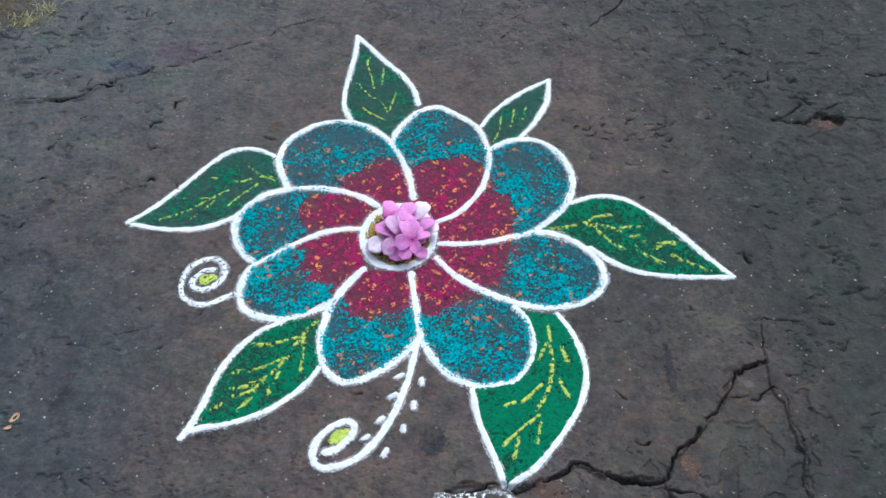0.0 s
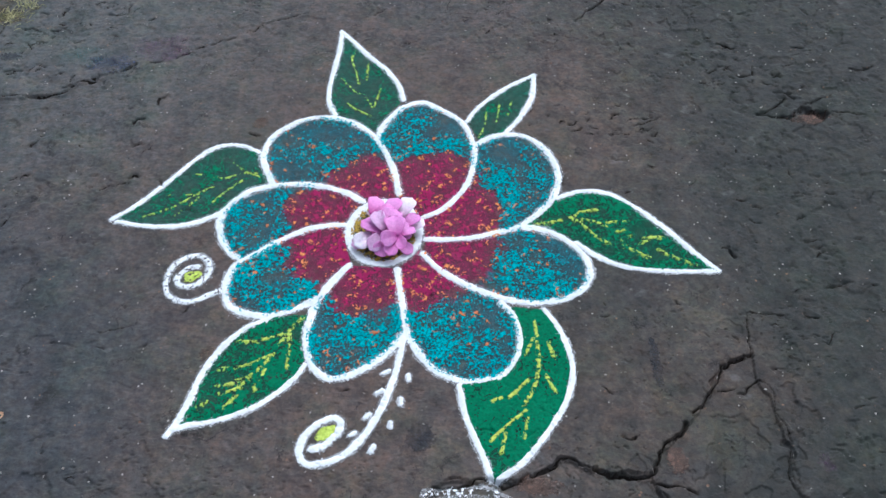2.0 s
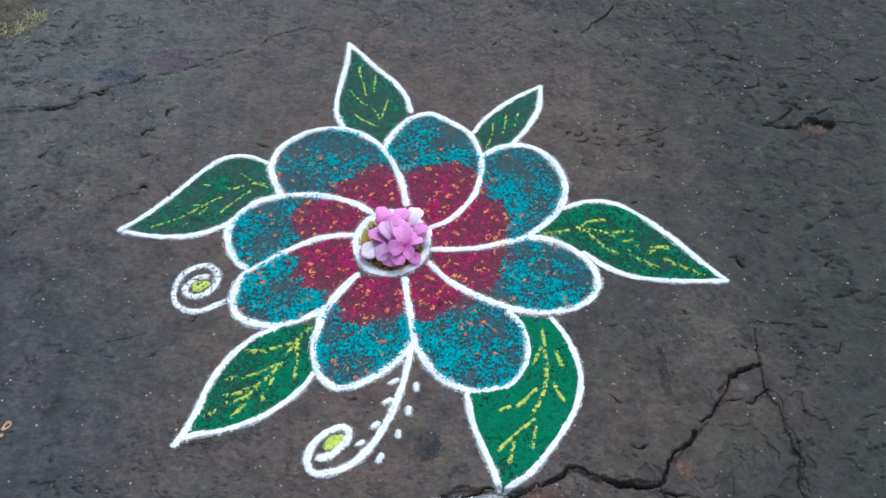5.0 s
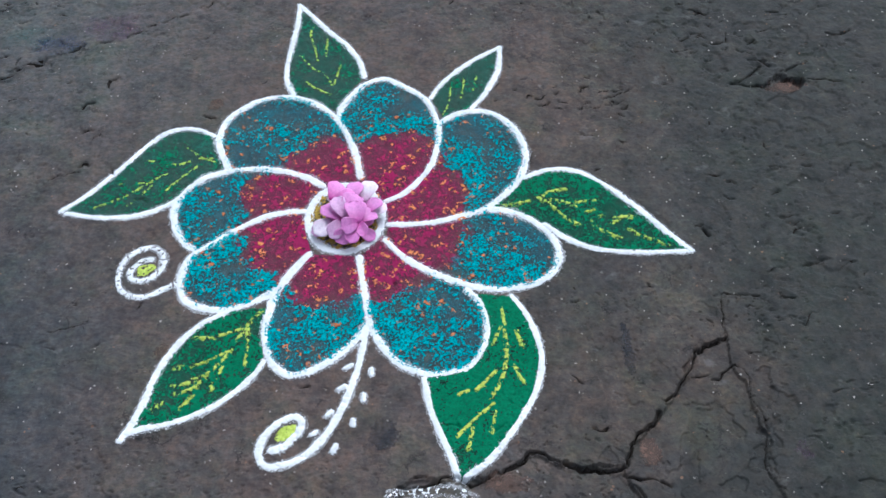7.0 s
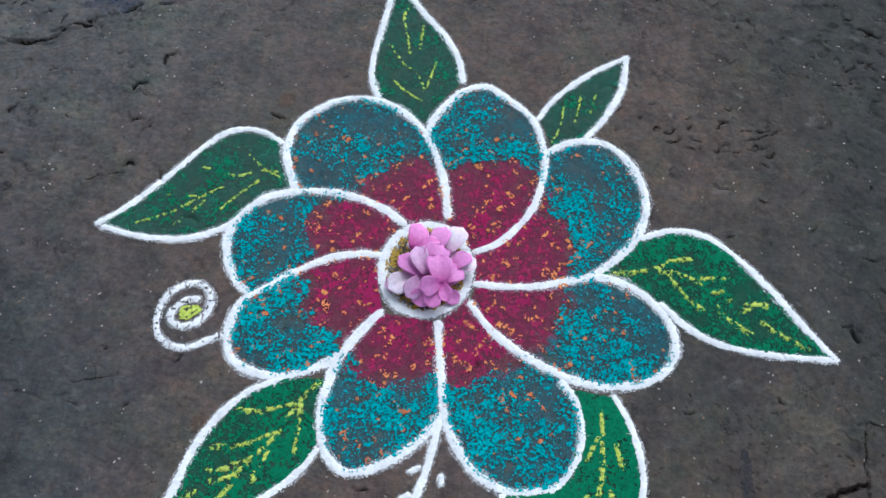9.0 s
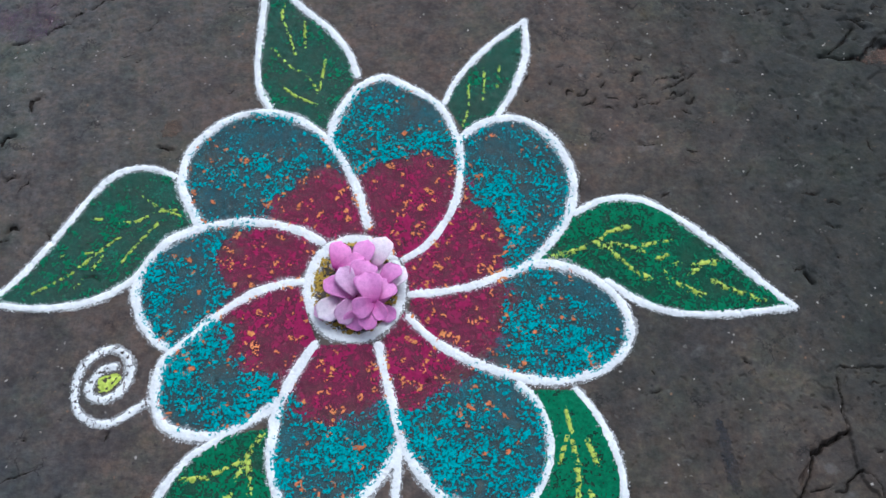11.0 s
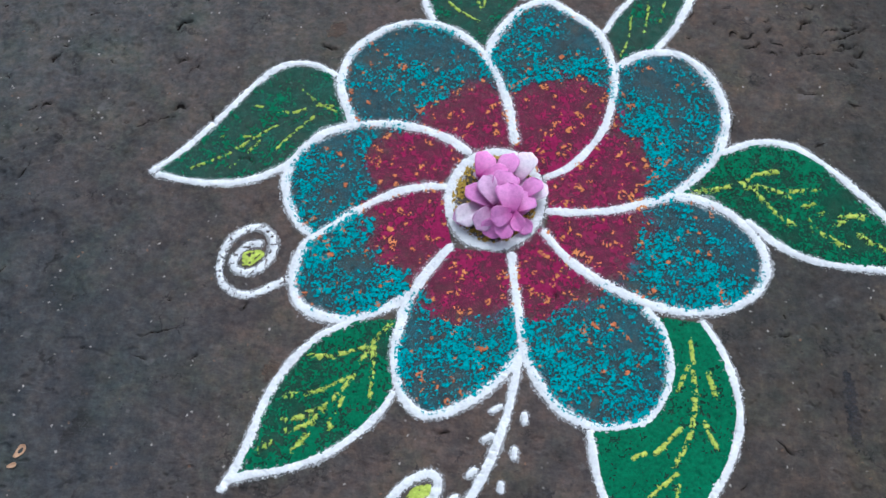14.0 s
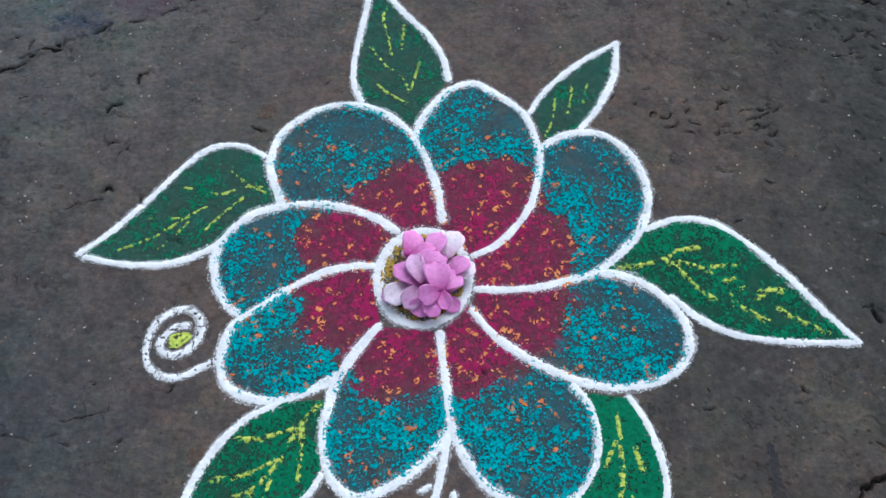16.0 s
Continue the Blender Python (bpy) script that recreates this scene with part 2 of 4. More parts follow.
PALE_GREEN_DUST = dust_material("pale_green_dust", (0.030, 0.090, 0.068), (0.025, 0.128, 0.090), 0.35, 0.9, 240)
WHITE_DUST = dust_material("white_dust", (0.6, 0.61, 0.62), (0.75, 0.76, 0.77), 0.0, 0.55, 300)
BLUE_DUST = dust_material("blue_dust", (0.03, 0.05, 0.13), (0.04, 0.08, 0.2), 0.0, 0.30, 90)
PINK_DUST = dust_material("pink_dust", (0.12, 0.03, 0.13), (0.15, 0.045, 0.14), 0.0, 0.26, 90)
AQUA_DUST = dust_material("aqua_dust", (0.02, 0.14, 0.12), (0.03, 0.16, 0.16), 0.0, 0.22, 90)
RED_SOIL = dust_material("reddish_soil", (0.09, 0.058, 0.045), (0.19, 0.125, 0.10), 0.2, 0.85, 90)
SOIL = dust_material("brown_soil", (0.07, 0.055, 0.03), (0.16, 0.125, 0.075), 0.1, 0.85, 90)


# near-black tone that paints the shade in cracks as well as lodged soil
CRACK_SOIL_SHADE, strip_tree, strip_shader = material("dark_crack_soil_shade")
strip_tree.links.new(ramp_of(strip_tree, noise_of(strip_tree, 90, 4, 0.7), (0.3, (0.010, 0.009, 0.008)), (0.7, (0.036, 0.029, 0.025))), strip_shader.inputs["Base Color"])
strip_shader.inputs["Roughness"].default_value, strip_shader.inputs["Specular IOR Level"].default_value = 0.95, 0.1


def flat_faces(name, verts, faces, mat, parent=None, label="", shade=True):
    """Links one mesh of quads under a thing or a part."""
    me = bpy.data.meshes.new(name)
    me.vertices.add(len(verts))
    me.vertices.foreach_set("co", np.asarray(verts, np.float32).ravel())
    faces = np.asarray(faces, np.int32)
    me.loops.add(faces.size)
    me.loops.foreach_set("vertex_index", faces.ravel())
    me.polygons.add(len(faces))
    me.polygons.foreach_set("loop_start", np.arange(0, faces.size, faces.shape[1], dtype=np.int32))
    me.polygons.foreach_set("use_smooth", np.full(len(faces), shade))
    me.materials.append(mat)
    me.update(calc_edges=True)
    ob = new(name, me)
    if parent is not None:
        ob.parent = parent
    if label:
        tagged(ob, label)
    return ob


# ---- the ground: one worn stone sheet with cracks, flakes and pits ----
# the grid is closest round the broken edge of the slab
fine_x = np.concatenate([np.arange(-1.03, 0.12, 0.0024), np.arange(0.12, 0.60, 0.0013), np.arange(0.60, 1.08, 0.0024)])
fine_y = np.concatenate([np.arange(-0.62, -0.57, 0.0024), np.arange(-0.57, -0.20, 0.0013), np.arange(-0.20, 0.76, 0.0024)])
out = 0.01 * 1.32 ** np.arange(34)
out = np.cumsum(out)
grid_x = np.concatenate([fine_x[0] - out[::-1], fine_x, fine_x[-1] + out])
grid_y = np.concatenate([fine_y[0] - out[::-1], fine_y, fine_y[-1] + out])
gx, gy = np.meshgrid(fine_x, fine_y, indexing="ij")
warp_x, warp_y = 0.022 * (lumps(gx, gy, 0.03, 1, 4) - 0.5), 0.022 * (lumps(gx, gy, 0.03, 5, 4) - 0.5)
height = 0.006 * (lumps(gx, gy, 0.35, 0) - 0.5) + 0.0035 * (lumps(gx, gy, 0.06, 3, 4) - 0.5)
height += 0.0007 * (cloud(gx, gy, 0.007, 7) - 0.5)
# rougher, flaking skin towards the far side and the outer parts
rugged = np.clip((np.hypot(gx * 0.9, gy) - 0.33) / 0.35, 0, 1)
flake = lumps(gx + warp_x, gy + warp_y, 0.05, 4, 4)
height -= rugged * 0.0026 * np.clip((flake - 0.60) / 0.02, 0, 1)
# small sharp pits in patches
pits = np.clip((lumps(gx, gy, 0.007, 10, 2) - 0.74) / 0.04, 0, 1) * np.clip((lumps(gx, gy, 0.12, 6, 2) - 0.40) / 0.1, 0, 1)
height -= (0.35 + 0.65 * rugged) * 0.0028 * pits
height -= rugged * 0.0009 * np.clip((lumps(gx, gy, 0.022, 8, 3) - 0.60) / 0.04, 0, 1)


fills = []  # the line and half width of the dark strip in each crack


def crack(points, wide, deep, wander=0.007):
    """Carves a jagged crack that opens and closes on its way, with chipped lips."""
    line = smooth(points, 0.0012)
    x, y = line.T
    for size, much in ((0.03, 1.0), (0.009, 0.6), (0.004, 0.25)):
        line = line + much * wander * np.stack([cloud(x, y, size, 2) - 0.5, cloud(x, y, size, 6) - 0.5], -1)
    open_here = np.clip(1.6 * lumps(x, y, 0.028, 9, 2) - 0.22, 0.12, 1.3)
    if len(line) < 26:
        open_here = np.full(len(line), 0.9)
    ends = np.clip(np.minimum(np.arange(len(line)), np.arange(len(line))[::-1]) / (0.25 * len(line)), 0.12, 1)
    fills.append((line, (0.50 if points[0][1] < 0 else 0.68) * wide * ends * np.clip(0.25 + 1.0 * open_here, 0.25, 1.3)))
    # only the stone round the line is touched
    i0, i1 = np.searchsorted(fine_x, (line[:, 0].min() - 6 * wide, line[:, 0].max() + 6 * wide))
    j0, j1 = np.searchsorted(fine_y, (line[:, 1].min() - 6 * wide, line[:, 1].max() + 6 * wide))
    if i1 - i0 < 3 or j1 - j0 < 3:
        return
    xs, ys, px, py = fine_x[i0:i1], fine_y[j0:j1], gx[i0:i1, j0:j1], gy[i0:i1, j0:j1]
    far = near(xs, ys, line, 3 * wide, 0.62 * wide * (0.5 + 0.7 * open_here))
    height[i0:i1, j0:j1] -= deep * np.clip(1.35 - far, 0, 1) * np.clip(0.2 + 1.3 * cloud(px, py, 0.017, 3), 0, 1.2)
    # the lips of a crack are chipped
    lip = near(xs, ys, line[::3], 5 * wide, np.full(len(line[::3]), 2.6 * wide))
    height[i0:i1, j0:j1] -= 0.0022 * np.clip(1.2 - lip, 0, 1) * np.clip((cloud(px, py, 0.009, 5) - 0.5) / 0.08, 0, 1)


def hollow(polygon, deep, edge=0.05, rim=0.003):
    """Lowers a flaked-off patch with a ragged rim; it rises again over the given distance."""
    global height
    q = smooth(list(polygon) + [polygon[0]], 0.003)
    ragged = inside(gx + warp_x, gy + warp_y, q)
    far = near(fine_x, fine_y, q, edge)
    far = np.where(far > edge, edge, far)
    height -= np.where(ragged, deep * np.clip(far / rim, 0, 1), 0)


# the broken slab, the strip before it, a pit and a flaked lip beside the long crack
hollow([(0.555, -0.215), (0.551, -0.256), (0.544, -0.295), (0.522, -0.302), (0.494, -0.318), (0.464, -0.372), (0.432, -0.417), (0.396, -0.455), (0.359, -0.507),
        (0.394, -0.600), (0.565, -0.600), (0.561, -0.516), (0.572, -0.468), (0.567, -0.420), (0.562, -0.375), (0.549, -0.346), (0.549, -0.300)], 0.005)
hollow([(0.359, -0.507), (0.320, -0.508), (0.274, -0.502), (0.232, -0.484), (0.201, -0.503), (0.169, -0.521), (0.124, -0.518), (0.043, -0.532), (0.035, -0.653), (0.390, -0.654)], 0.007)
hollow([(0.706, 0.268), (0.734, 0.273), (0.765, 0.303), (0.780, 0.295), (0.811, 0.288), (0.809, 0.271), (0.777, 0.248), (0.746, 0.252)], 0.012)
hollow([(-0.835, 0.336), (-0.762, 0.339), (-0.701, 0.348), (-0.679, 0.374), (-0.644, 0.396), (-0.631, 0.371), (-0.686, 0.332), (-0.751, 0.318), (-0.817, 0.315)], 0.004)
crack([(0.555, -0.215), (0.551, -0.256), (0.543, -0.278), (0.544, -0.295)], 0.0011, 0.004)
crack([(0.544, -0.296), (0.522, -0.302), (0.505, -0.312), (0.494, -0.318)], 0.0040, 0.012)
crack([(0.494, -0.318), (0.490, -0.333), (0.475, -0.356), (0.464, -0.372), (0.448, -0.396), (0.438, -0.408)], 0.0032, 0.011)
crack([(0.425, -0.427), (0.412, -0.440), (0.396, -0.455), (0.382, -0.470), (0.368, -0.491), (0.359, -0.507)], 0.0044, 0.012)
crack([(0.359, -0.508), (0.344, -0.511), (0.320, -0.507), (0.296, -0.507), (0.274, -0.501)], 0.0048, 0.012)
crack([(0.274, -0.501), (0.256, -0.491), (0.245, -0.485), (0.232, -0.483), (0.218, -0.492), (0.201, -0.502), (0.183, -0.514), (0.169, -0.521)], 0.0034, 0.012)
crack([(0.169, -0.520), (0.148, -0.525), (0.136, -0.522), (0.124, -0.516), (0.101, -0.519), (0.077, -0.527), (0.043, -0.531)], 0.0024, 0.010)
crack([(0.478, -0.367), (0.493, -0.365), (0.507, -0.361)], 0.0018, 0.006)
crack([(0.507, -0.372), (0.522, -0.369), (0.535, -0.355), (0.549, -0.346)], 0.0030, 0.009)
crack([(0.549, -0.346), (0.559, -0.360), (0.562, -0.375), (0.560, -0.400), (0.567, -0.420)], 0.0010, 0.003)
crack([(0.567, -0.420), (0.572, -0.440), (0.572, -0.468), (0.564, -0.492), (0.561, -0.516), (0.563, -0.537)], 0.0010, 0.003)
crack([(0.557, -0.212), (0.575, -0.216), (0.597, -0.219), (0.612, -0.221)], 0.0017, 0.006)
crack([(0.648, -0.217), (0.660, -0.222), (0.671, -0.228)], 0.0012, 0.005)
crack([(0.640, -0.169), (0.656, -0.164), (0.671, -0.165)], 0.0020, 0.006)
crack([(0.696, -0.165), (0.715, -0.161), (0.730, -0.156), (0.744, -0.151)], 0.0024, 0.008)
crack([(0.761, -0.157), (0.784, -0.157)], 0.0018, 0.006)
crack([(0.363, -0.522), (0.383, -0.525), (0.406, -0.532), (0.423, -0.539)], 0.0026, 0.008)
crack([(0.323, -0.445), (0.330, -0.452), (0.343, -0.449)], 0.0024, 0.007)
crack([(0.344, 0.586), (0.365, 0.613), (0.392, 0.638), (0.424, 0.684)], 0.0020, 0.008)
crack([(0.674, 0.277), (0.699, 0.290), (0.719, 0.310), (0.737, 0.329)], 0.0022, 0.008)
crack([(0.674, 0.277), (0.704, 0.270), (0.734, 0.275), (0.752, 0.292), (0.767, 0.305)], 0.0042, 0.013)
crack([(0.772, 0.310), (0.795, 0.320), (0.809, 0.329), (0.828, 0.329)], 0.0024, 0.008)
crack([(0.820, 0.288), (0.841, 0.285), (0.868, 0.278), (0.884, 0.275)], 0.0020, 0.007)
# this one follows the shadow in the pit; its strip paints that shade
crack([(0.774, 0.291), (0.792, 0.293), (0.809, 0.280)], 0.0044, 0.010)
crack([(0.428, 0.247), (0.450, 0.255), (0.469, 0.260), (0.485, 0.270)], 0.0018, 0.007)
crack([(0.653, 0.394), (0.684, 0.400), (0.692, 0.423)], 0.0018, 0.007)
crack([(0.610, 0.520), (0.627, 0.520)], 0.0026, 0.007)
crack([(0.634, 0.501), (0.648, 0.493), (0.663, 0.485)], 0.0024, 0.008)
crack([(0.722, 0.348), (0.744, 0.345), (0.768, 0.339)], 0.0014, 0.005)
crack([(0.705, 0.373), (0.733, 0.362)], 0.0018, 0.006)
crack([(0.786, 0.490), (0.814, 0.488)], 0.0016, 0.006)
crack([(0.756, 0.429), (0.778, 0.436)], 0.0016, 0.006)
crack([(0.890, 0.416), (0.907, 0.410), (0.929, 0.423)], 0.0034, 0.010)
crack([(0.378, 0.220), (0.417, 0.223)], 0.0014, 0.005)
crack([(0.427, 0.228), (0.462, 0.233)], 0.0012, 0.005)
crack([(0.373, 0.149), (0.398, 0.151)], 0.0013, 0.005)
crack([(0.148, 0.535), (0.165, 0.557)], 0.0018, 0.006)
crack([(0.067, 0.614), (0.079, 0.669)], 0.0013, 0.005)
crack([(-0.839, 0.336), (-0.803, 0.345), (-0.762, 0.341)], 0.0016, 0.006)
crack([(-0.762, 0.341), (-0.735, 0.344), (-0.702, 0.350), (-0.685, 0.374)], 0.0040, 0.011)
crack([(-0.707, 0.364), (-0.685, 0.376), (-0.670, 0.389), (-0.648, 0.394), (-0.640, 0.412)], 0.0026, 0.009)
crack([(-0.596, 0.425), (-0.581, 0.432), (-0.572, 0.440)], 0.0028, 0.009)
crack([(-0.540, 0.447), (-0.516, 0.455)], 0.0024, 0.008)
crack([(-0.488, 0.462), (-0.471, 0.473), (-0.455, 0.477)], 0.0030, 0.009)
crack([(-0.452, 0.489), (-0.432, 0.498)], 0.0020, 0.006)
crack([(-0.424, 0.504), (-0.406, 0.520), (-0.383, 0.529)], 0.0024, 0.008)
crack([(-0.346, 0.553), (-0.323, 0.583)], 0.0015, 0.006)
crack([(-0.318, 0.583), (-0.274, 0.601), (-0.231, 0.618)], 0.0018, 0.006)
crack([(-0.813, 0.622), (-0.790, 0.616)], 0.0022, 0.007)
crack([(-0.754, 0.636), (-0.761, 0.611)], 0.0030, 0.008)
crack([(-0.665, 0.617), (-0.644, 0.609), (-0.627, 0.623), (-0.627, 0.648)], 0.0022, 0.008)
crack([(-0.614, 0.619), (-0.599, 0.644)], 0.0015, 0.006)
crack([(-0.932, 0.565), (-0.890, 0.545), (-0.881, 0.561), (-0.880, 0.583)], 0.0026, 0.009)
crack([(-0.841, 0.565), (-0.807, 0.561)], 0.0018, 0.006)
crack([(-0.778, 0.558), (-0.742, 0.574)], 0.0022, 0.007)
crack([(-0.798, 0.519), (-0.771, 0.517)], 0.0024, 0.007)
crack([(-0.838, 0.420), (-0.800, 0.426)], 0.0022, 0.007)
crack([(-0.888, 0.422), (-0.873, 0.460), (-0.867, 0.484)], 0.0014, 0.005)
crack([(-0.701, 0.651), (-0.681, 0.659)], 0.0020, 0.006)
crack([(-0.572, 0.592), (-0.558, 0.602)], 0.0020, 0.006)
crack([(-0.725, 0.197), (-0.714, 0.207)], 0.0024, 0.007)
crack([(-0.687, 0.286), (-0.665, 0.294)], 0.0014, 0.005)
crack([(-0.499, 0.563), (-0.467, 0.567)], 0.0016, 0.006)
crack([(-0.334, 0.450), (-0.321, 0.473)], 0.0013, 0.005)
crack([(-0.506, 0.318), (-0.503, 0.335), (-0.492, 0.335)], 0.0034, 0.012)
crack([(-0.538, 0.259), (-0.533, 0.272), (-0.522, 0.275)], 0.0042, 0.013)
crack([(-0.518, 0.112), (-0.512, 0.118), (-0.501, 0.113)], 0.0036, 0.012)
crack([(-0.313, 0.229), (-0.295, 0.224)], 0.0018, 0.006)
crack([(-0.497, -0.248), (-0.467, -0.239), (-0.442, -0.230)], 0.0018, 0.007)
crack([(-0.722, -0.009), (-0.716, 0.016)], 0.0022, 0.007)
crack([(-0.022, 0.507), (0.014, 0.520)], 0.0018, 0.007)
crack([(-0.088, 0.615), (-0.062, 0.629)], 0.0014, 0.005)
crack([(0.553, -0.074), (0.563, -0.089)], 0.0030, 0.007)
crack([(0.299, -0.354), (0.315, -0.371)], 0.0016, 0.005)
crack([(-0.713, -0.163), (-0.700, -0.153)], 0.0022, 0.007)
# small chips and short cracks all over, more of them away from the middle
chips = random.Random(7)
placed = 0
while placed < 190:
    hx, hy = chips.uniform(-1.0, 1.05), chips.uniform(-0.62, 0.78)
    if math.hypot(hx, hy) < chips.uniform(0.15, 0.85):
        continue
    placed += 1
    turn, long = chips.gauss(0.15, 0.7), 0.0025 + 0.010 * chips.random() ** 2
    dx, dy = long * math.cos(turn), long * math.sin(turn)
    crack([(hx - dx, hy - dy), (hx, hy + chips.uniform(-0.004, 0.004)), (hx + dx, hy + dy)], chips.uniform(0.0010, 0.0022), chips.uniform(0.002, 0.005), 0.008)

# flaking patches: many short cracks close together
for cx, cy, spread, many in ((0.36, 0.25, 0.055, 20), (-0.80, 0.53, 0.09, 16), (0.66, 0.42, 0.08, 18), (-0.70, 0.45, 0.07, 10), (0.66, -0.02, 0.09, 10), (-0.75, 0.05, 0.10, 8)):
    for _ in range(many):
        hx, hy, turn, long = chips.gauss(cx, spread), chips.gauss(cy, 0.7 * spread), chips.gauss(0.1, 0.5), chips.uniform(0.003, 0.013)
        dx, dy = long * math.cos(turn), long * math.sin(turn)
        crack([(hx - dx, hy - dy), (hx, hy + chips.uniform(-0.004, 0.004)), (hx + dx, hy + dy)], chips.uniform(0.0010, 0.0022), chips.uniform(0.002, 0.006), 0.008)

level = np.zeros((len(grid_x), len(grid_y)))
n = len(out)
level[n:-n, n:-n] = height
fade = np.exp(-out / 0.04)
level[:n, n:-n], level[-n:, n:-n] = height[0] * fade[::-1, None], height[-1] * fade[:, None]
level[:, :n], level[:, -n:] = level[:, n][:, None] * fade[::-1], level[:, -n - 1][:, None] * fade
ax, ay = np.meshgrid(grid_x, grid_y, indexing="ij")
number = np.arange(ax.size).reshape(ax.shape)
quads = np.stack([number[:-1, :-1], number[1:, :-1], number[1:, 1:], number[:-1, 1:]], -1).reshape(-1, 4)
ground = flat_faces("ground", np.stack([ax, ay, level], -1).reshape(-1, 3), quads, STONE)
tagged(ground, "worn brown-grey stone pavement with cracks and flaked pits", "ground", kind="structure")


def ground_z(x, y):
    x, y = np.asarray(x, float), np.asarray(y, float)
    i = np.clip(np.searchsorted(fine_x, x) - 1, 0, len(fine_x) - 2)
    j = np.clip(np.searchsorted(fine_y, y) - 1, 0, len(fine_y) - 2)
    f = np.clip((x - fine_x[i]) / (fine_x[i + 1] - fine_x[i]), 0, 1)
    g = np.clip((y - fine_y[j]) / (fine_y[j + 1] - fine_y[j]), 0, 1)
    return (height[i, j] * (1 - f) + height[i + 1, j] * f) * (1 - g) + (height[i, j + 1] * (1 - f) + height[i + 1, j + 1] * f) * g


# dark strips in cracks and chips: soil and painted shade, edges a little uneven
strip_verts, strip_faces, count = [], [], 0
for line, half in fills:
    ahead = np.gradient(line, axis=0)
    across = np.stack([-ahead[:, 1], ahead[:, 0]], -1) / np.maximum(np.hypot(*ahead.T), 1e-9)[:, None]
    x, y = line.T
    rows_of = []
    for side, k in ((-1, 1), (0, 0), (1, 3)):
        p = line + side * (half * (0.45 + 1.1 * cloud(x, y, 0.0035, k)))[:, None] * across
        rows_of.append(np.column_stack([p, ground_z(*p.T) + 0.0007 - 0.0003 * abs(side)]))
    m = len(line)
    strip_verts += rows_of
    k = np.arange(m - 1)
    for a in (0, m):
        strip_faces.append(count + a + np.stack([k, k + m, k + m + 1, k + 1], -1))
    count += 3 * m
crack_soil_and_shade = flat_faces("crack_soil_and_shade", np.vstack(strip_verts), np.vstack(strip_faces), CRACK_SOIL_SHADE)
tagged(crack_soil_and_shade, "dark strips of soil and painted shade in the cracks of the stone", "soil", kind="stuff")

# ---- loose powder: cells of a fine grid, kept where grains lie ----
shake = np.random.RandomState(5)


def span(points, margin, cell):
    p = np.asarray(points)
    a, b = p.min(0) - margin, p.max(0) + margin
    return np.arange(a[0], b[0], cell), np.arange(a[1], b[1], cell)


def heap(name, xs, ys, keep, rise, mat, parent, label="", jitter=0.35, kind=""):
    """Lays the kept cells on the stone, rise metres above it at their corners, as one mesh."""
    if not keep.any():
        return None
    cell = xs[1] - xs[0]
    cx, cy = np.meshgrid(np.append(xs, xs[-1] + cell) - cell / 2, np.append(ys, ys[-1] + cell) - cell / 2, indexing="ij")
    cx = cx + cell * jitter * shake.uniform(-1, 1, cx.shape)
    cy = cy + cell * jitter * shake.uniform(-1, 1, cy.shape)
    pad = np.pad(rise, ((0, 1), (0, 1)), mode="edge")
    top = (pad + np.pad(rise, ((1, 0), (1, 0)), mode="edge")) / 2
    cz = ground_z(cx, cy) + top * shake.uniform(0.8, 1.2, top.shape)
    num = np.arange(cx.size).reshape(cx.shape)
    q = np.stack([num[:-1, :-1][keep], num[1:, :-1][keep], num[1:, 1:][keep], num[:-1, 1:][keep]], -1)
    used, q = np.unique(q, return_inverse=True)
    verts = np.stack([cx.ravel()[used], cy.ravel()[used], cz.ravel()[used]], -1)
    ob = flat_faces(name, verts, q.reshape(-1, 4), mat, parent, label)
    return tagged(ob, kind=kind)


def stroke(name, lines, half, parent, label="", tall=0.0015, mat=None, cell=0.0011, ragged=0.42, thin=0.0, halo=True):
    """A poured line of powder: a low ridge with a ragged, crumbly edge and stray grains beside it."""
    lines = [smooth(p) for p in lines]
    xs, ys = span(np.vstack(lines), 2.6 * half, cell)
    far = np.full((len(xs), len(ys)), 9.0)
    for line in lines:
        w = half * (0.72 + 0.56 * lumps(*line.T, 0.035, 2, 2))
        far = np.minimum(far, near(xs, ys, line, 2.5 * half, w))
    x, y = np.meshgrid(xs, ys, indexing="ij")
    rough = far + ragged * (cloud(x, y, 0.0032, 4) - 0.5) + 0.5 * ragged * (shake.rand(*far.shape) - 0.5)
    stray = (far < 1.9) & (shake.rand(*far.shape) < 0.16 * np.clip(1.75 - far, 0, 1))
    keep = (rough < 1) | stray
    if thin:
        keep &= cloud(x, y, 0.004, 8) * 0.7 + 0.3 * shake.rand(*far.shape) > thin
    rise = 0.0005 + tall * np.sqrt(np.clip(1 - far**2, 0, 1)) * (0.75 + 0.4 * cloud(x, y, 0.006, 6))
    ridge = heap(name, xs, ys, keep, rise, mat or WHITE, parent, label)
    if halo:
        thinner = (far > 0.7) & (far < 1.1 + 1.0 * cloud(x, y, 0.005, 1) * cloud(x, y, 0.0018, 3) + 0.5 * cloud(x, y, 0.03, 5))
        heap("white_dust", xs, ys, thinner, np.full(far.shape, 0.00045), WHITE_DUST, ridge, "thin white dusting", kind="stuff")
    return ridge


# ---- the powder drawing ----
rangoli = tagged(new("powder_flower_drawing"), "large flower drawing in white, teal, magenta and green powder on stone", "floor drawing")
MID = np.array((-0.045, -0.031))
RING = (0.0615, 0.0735)


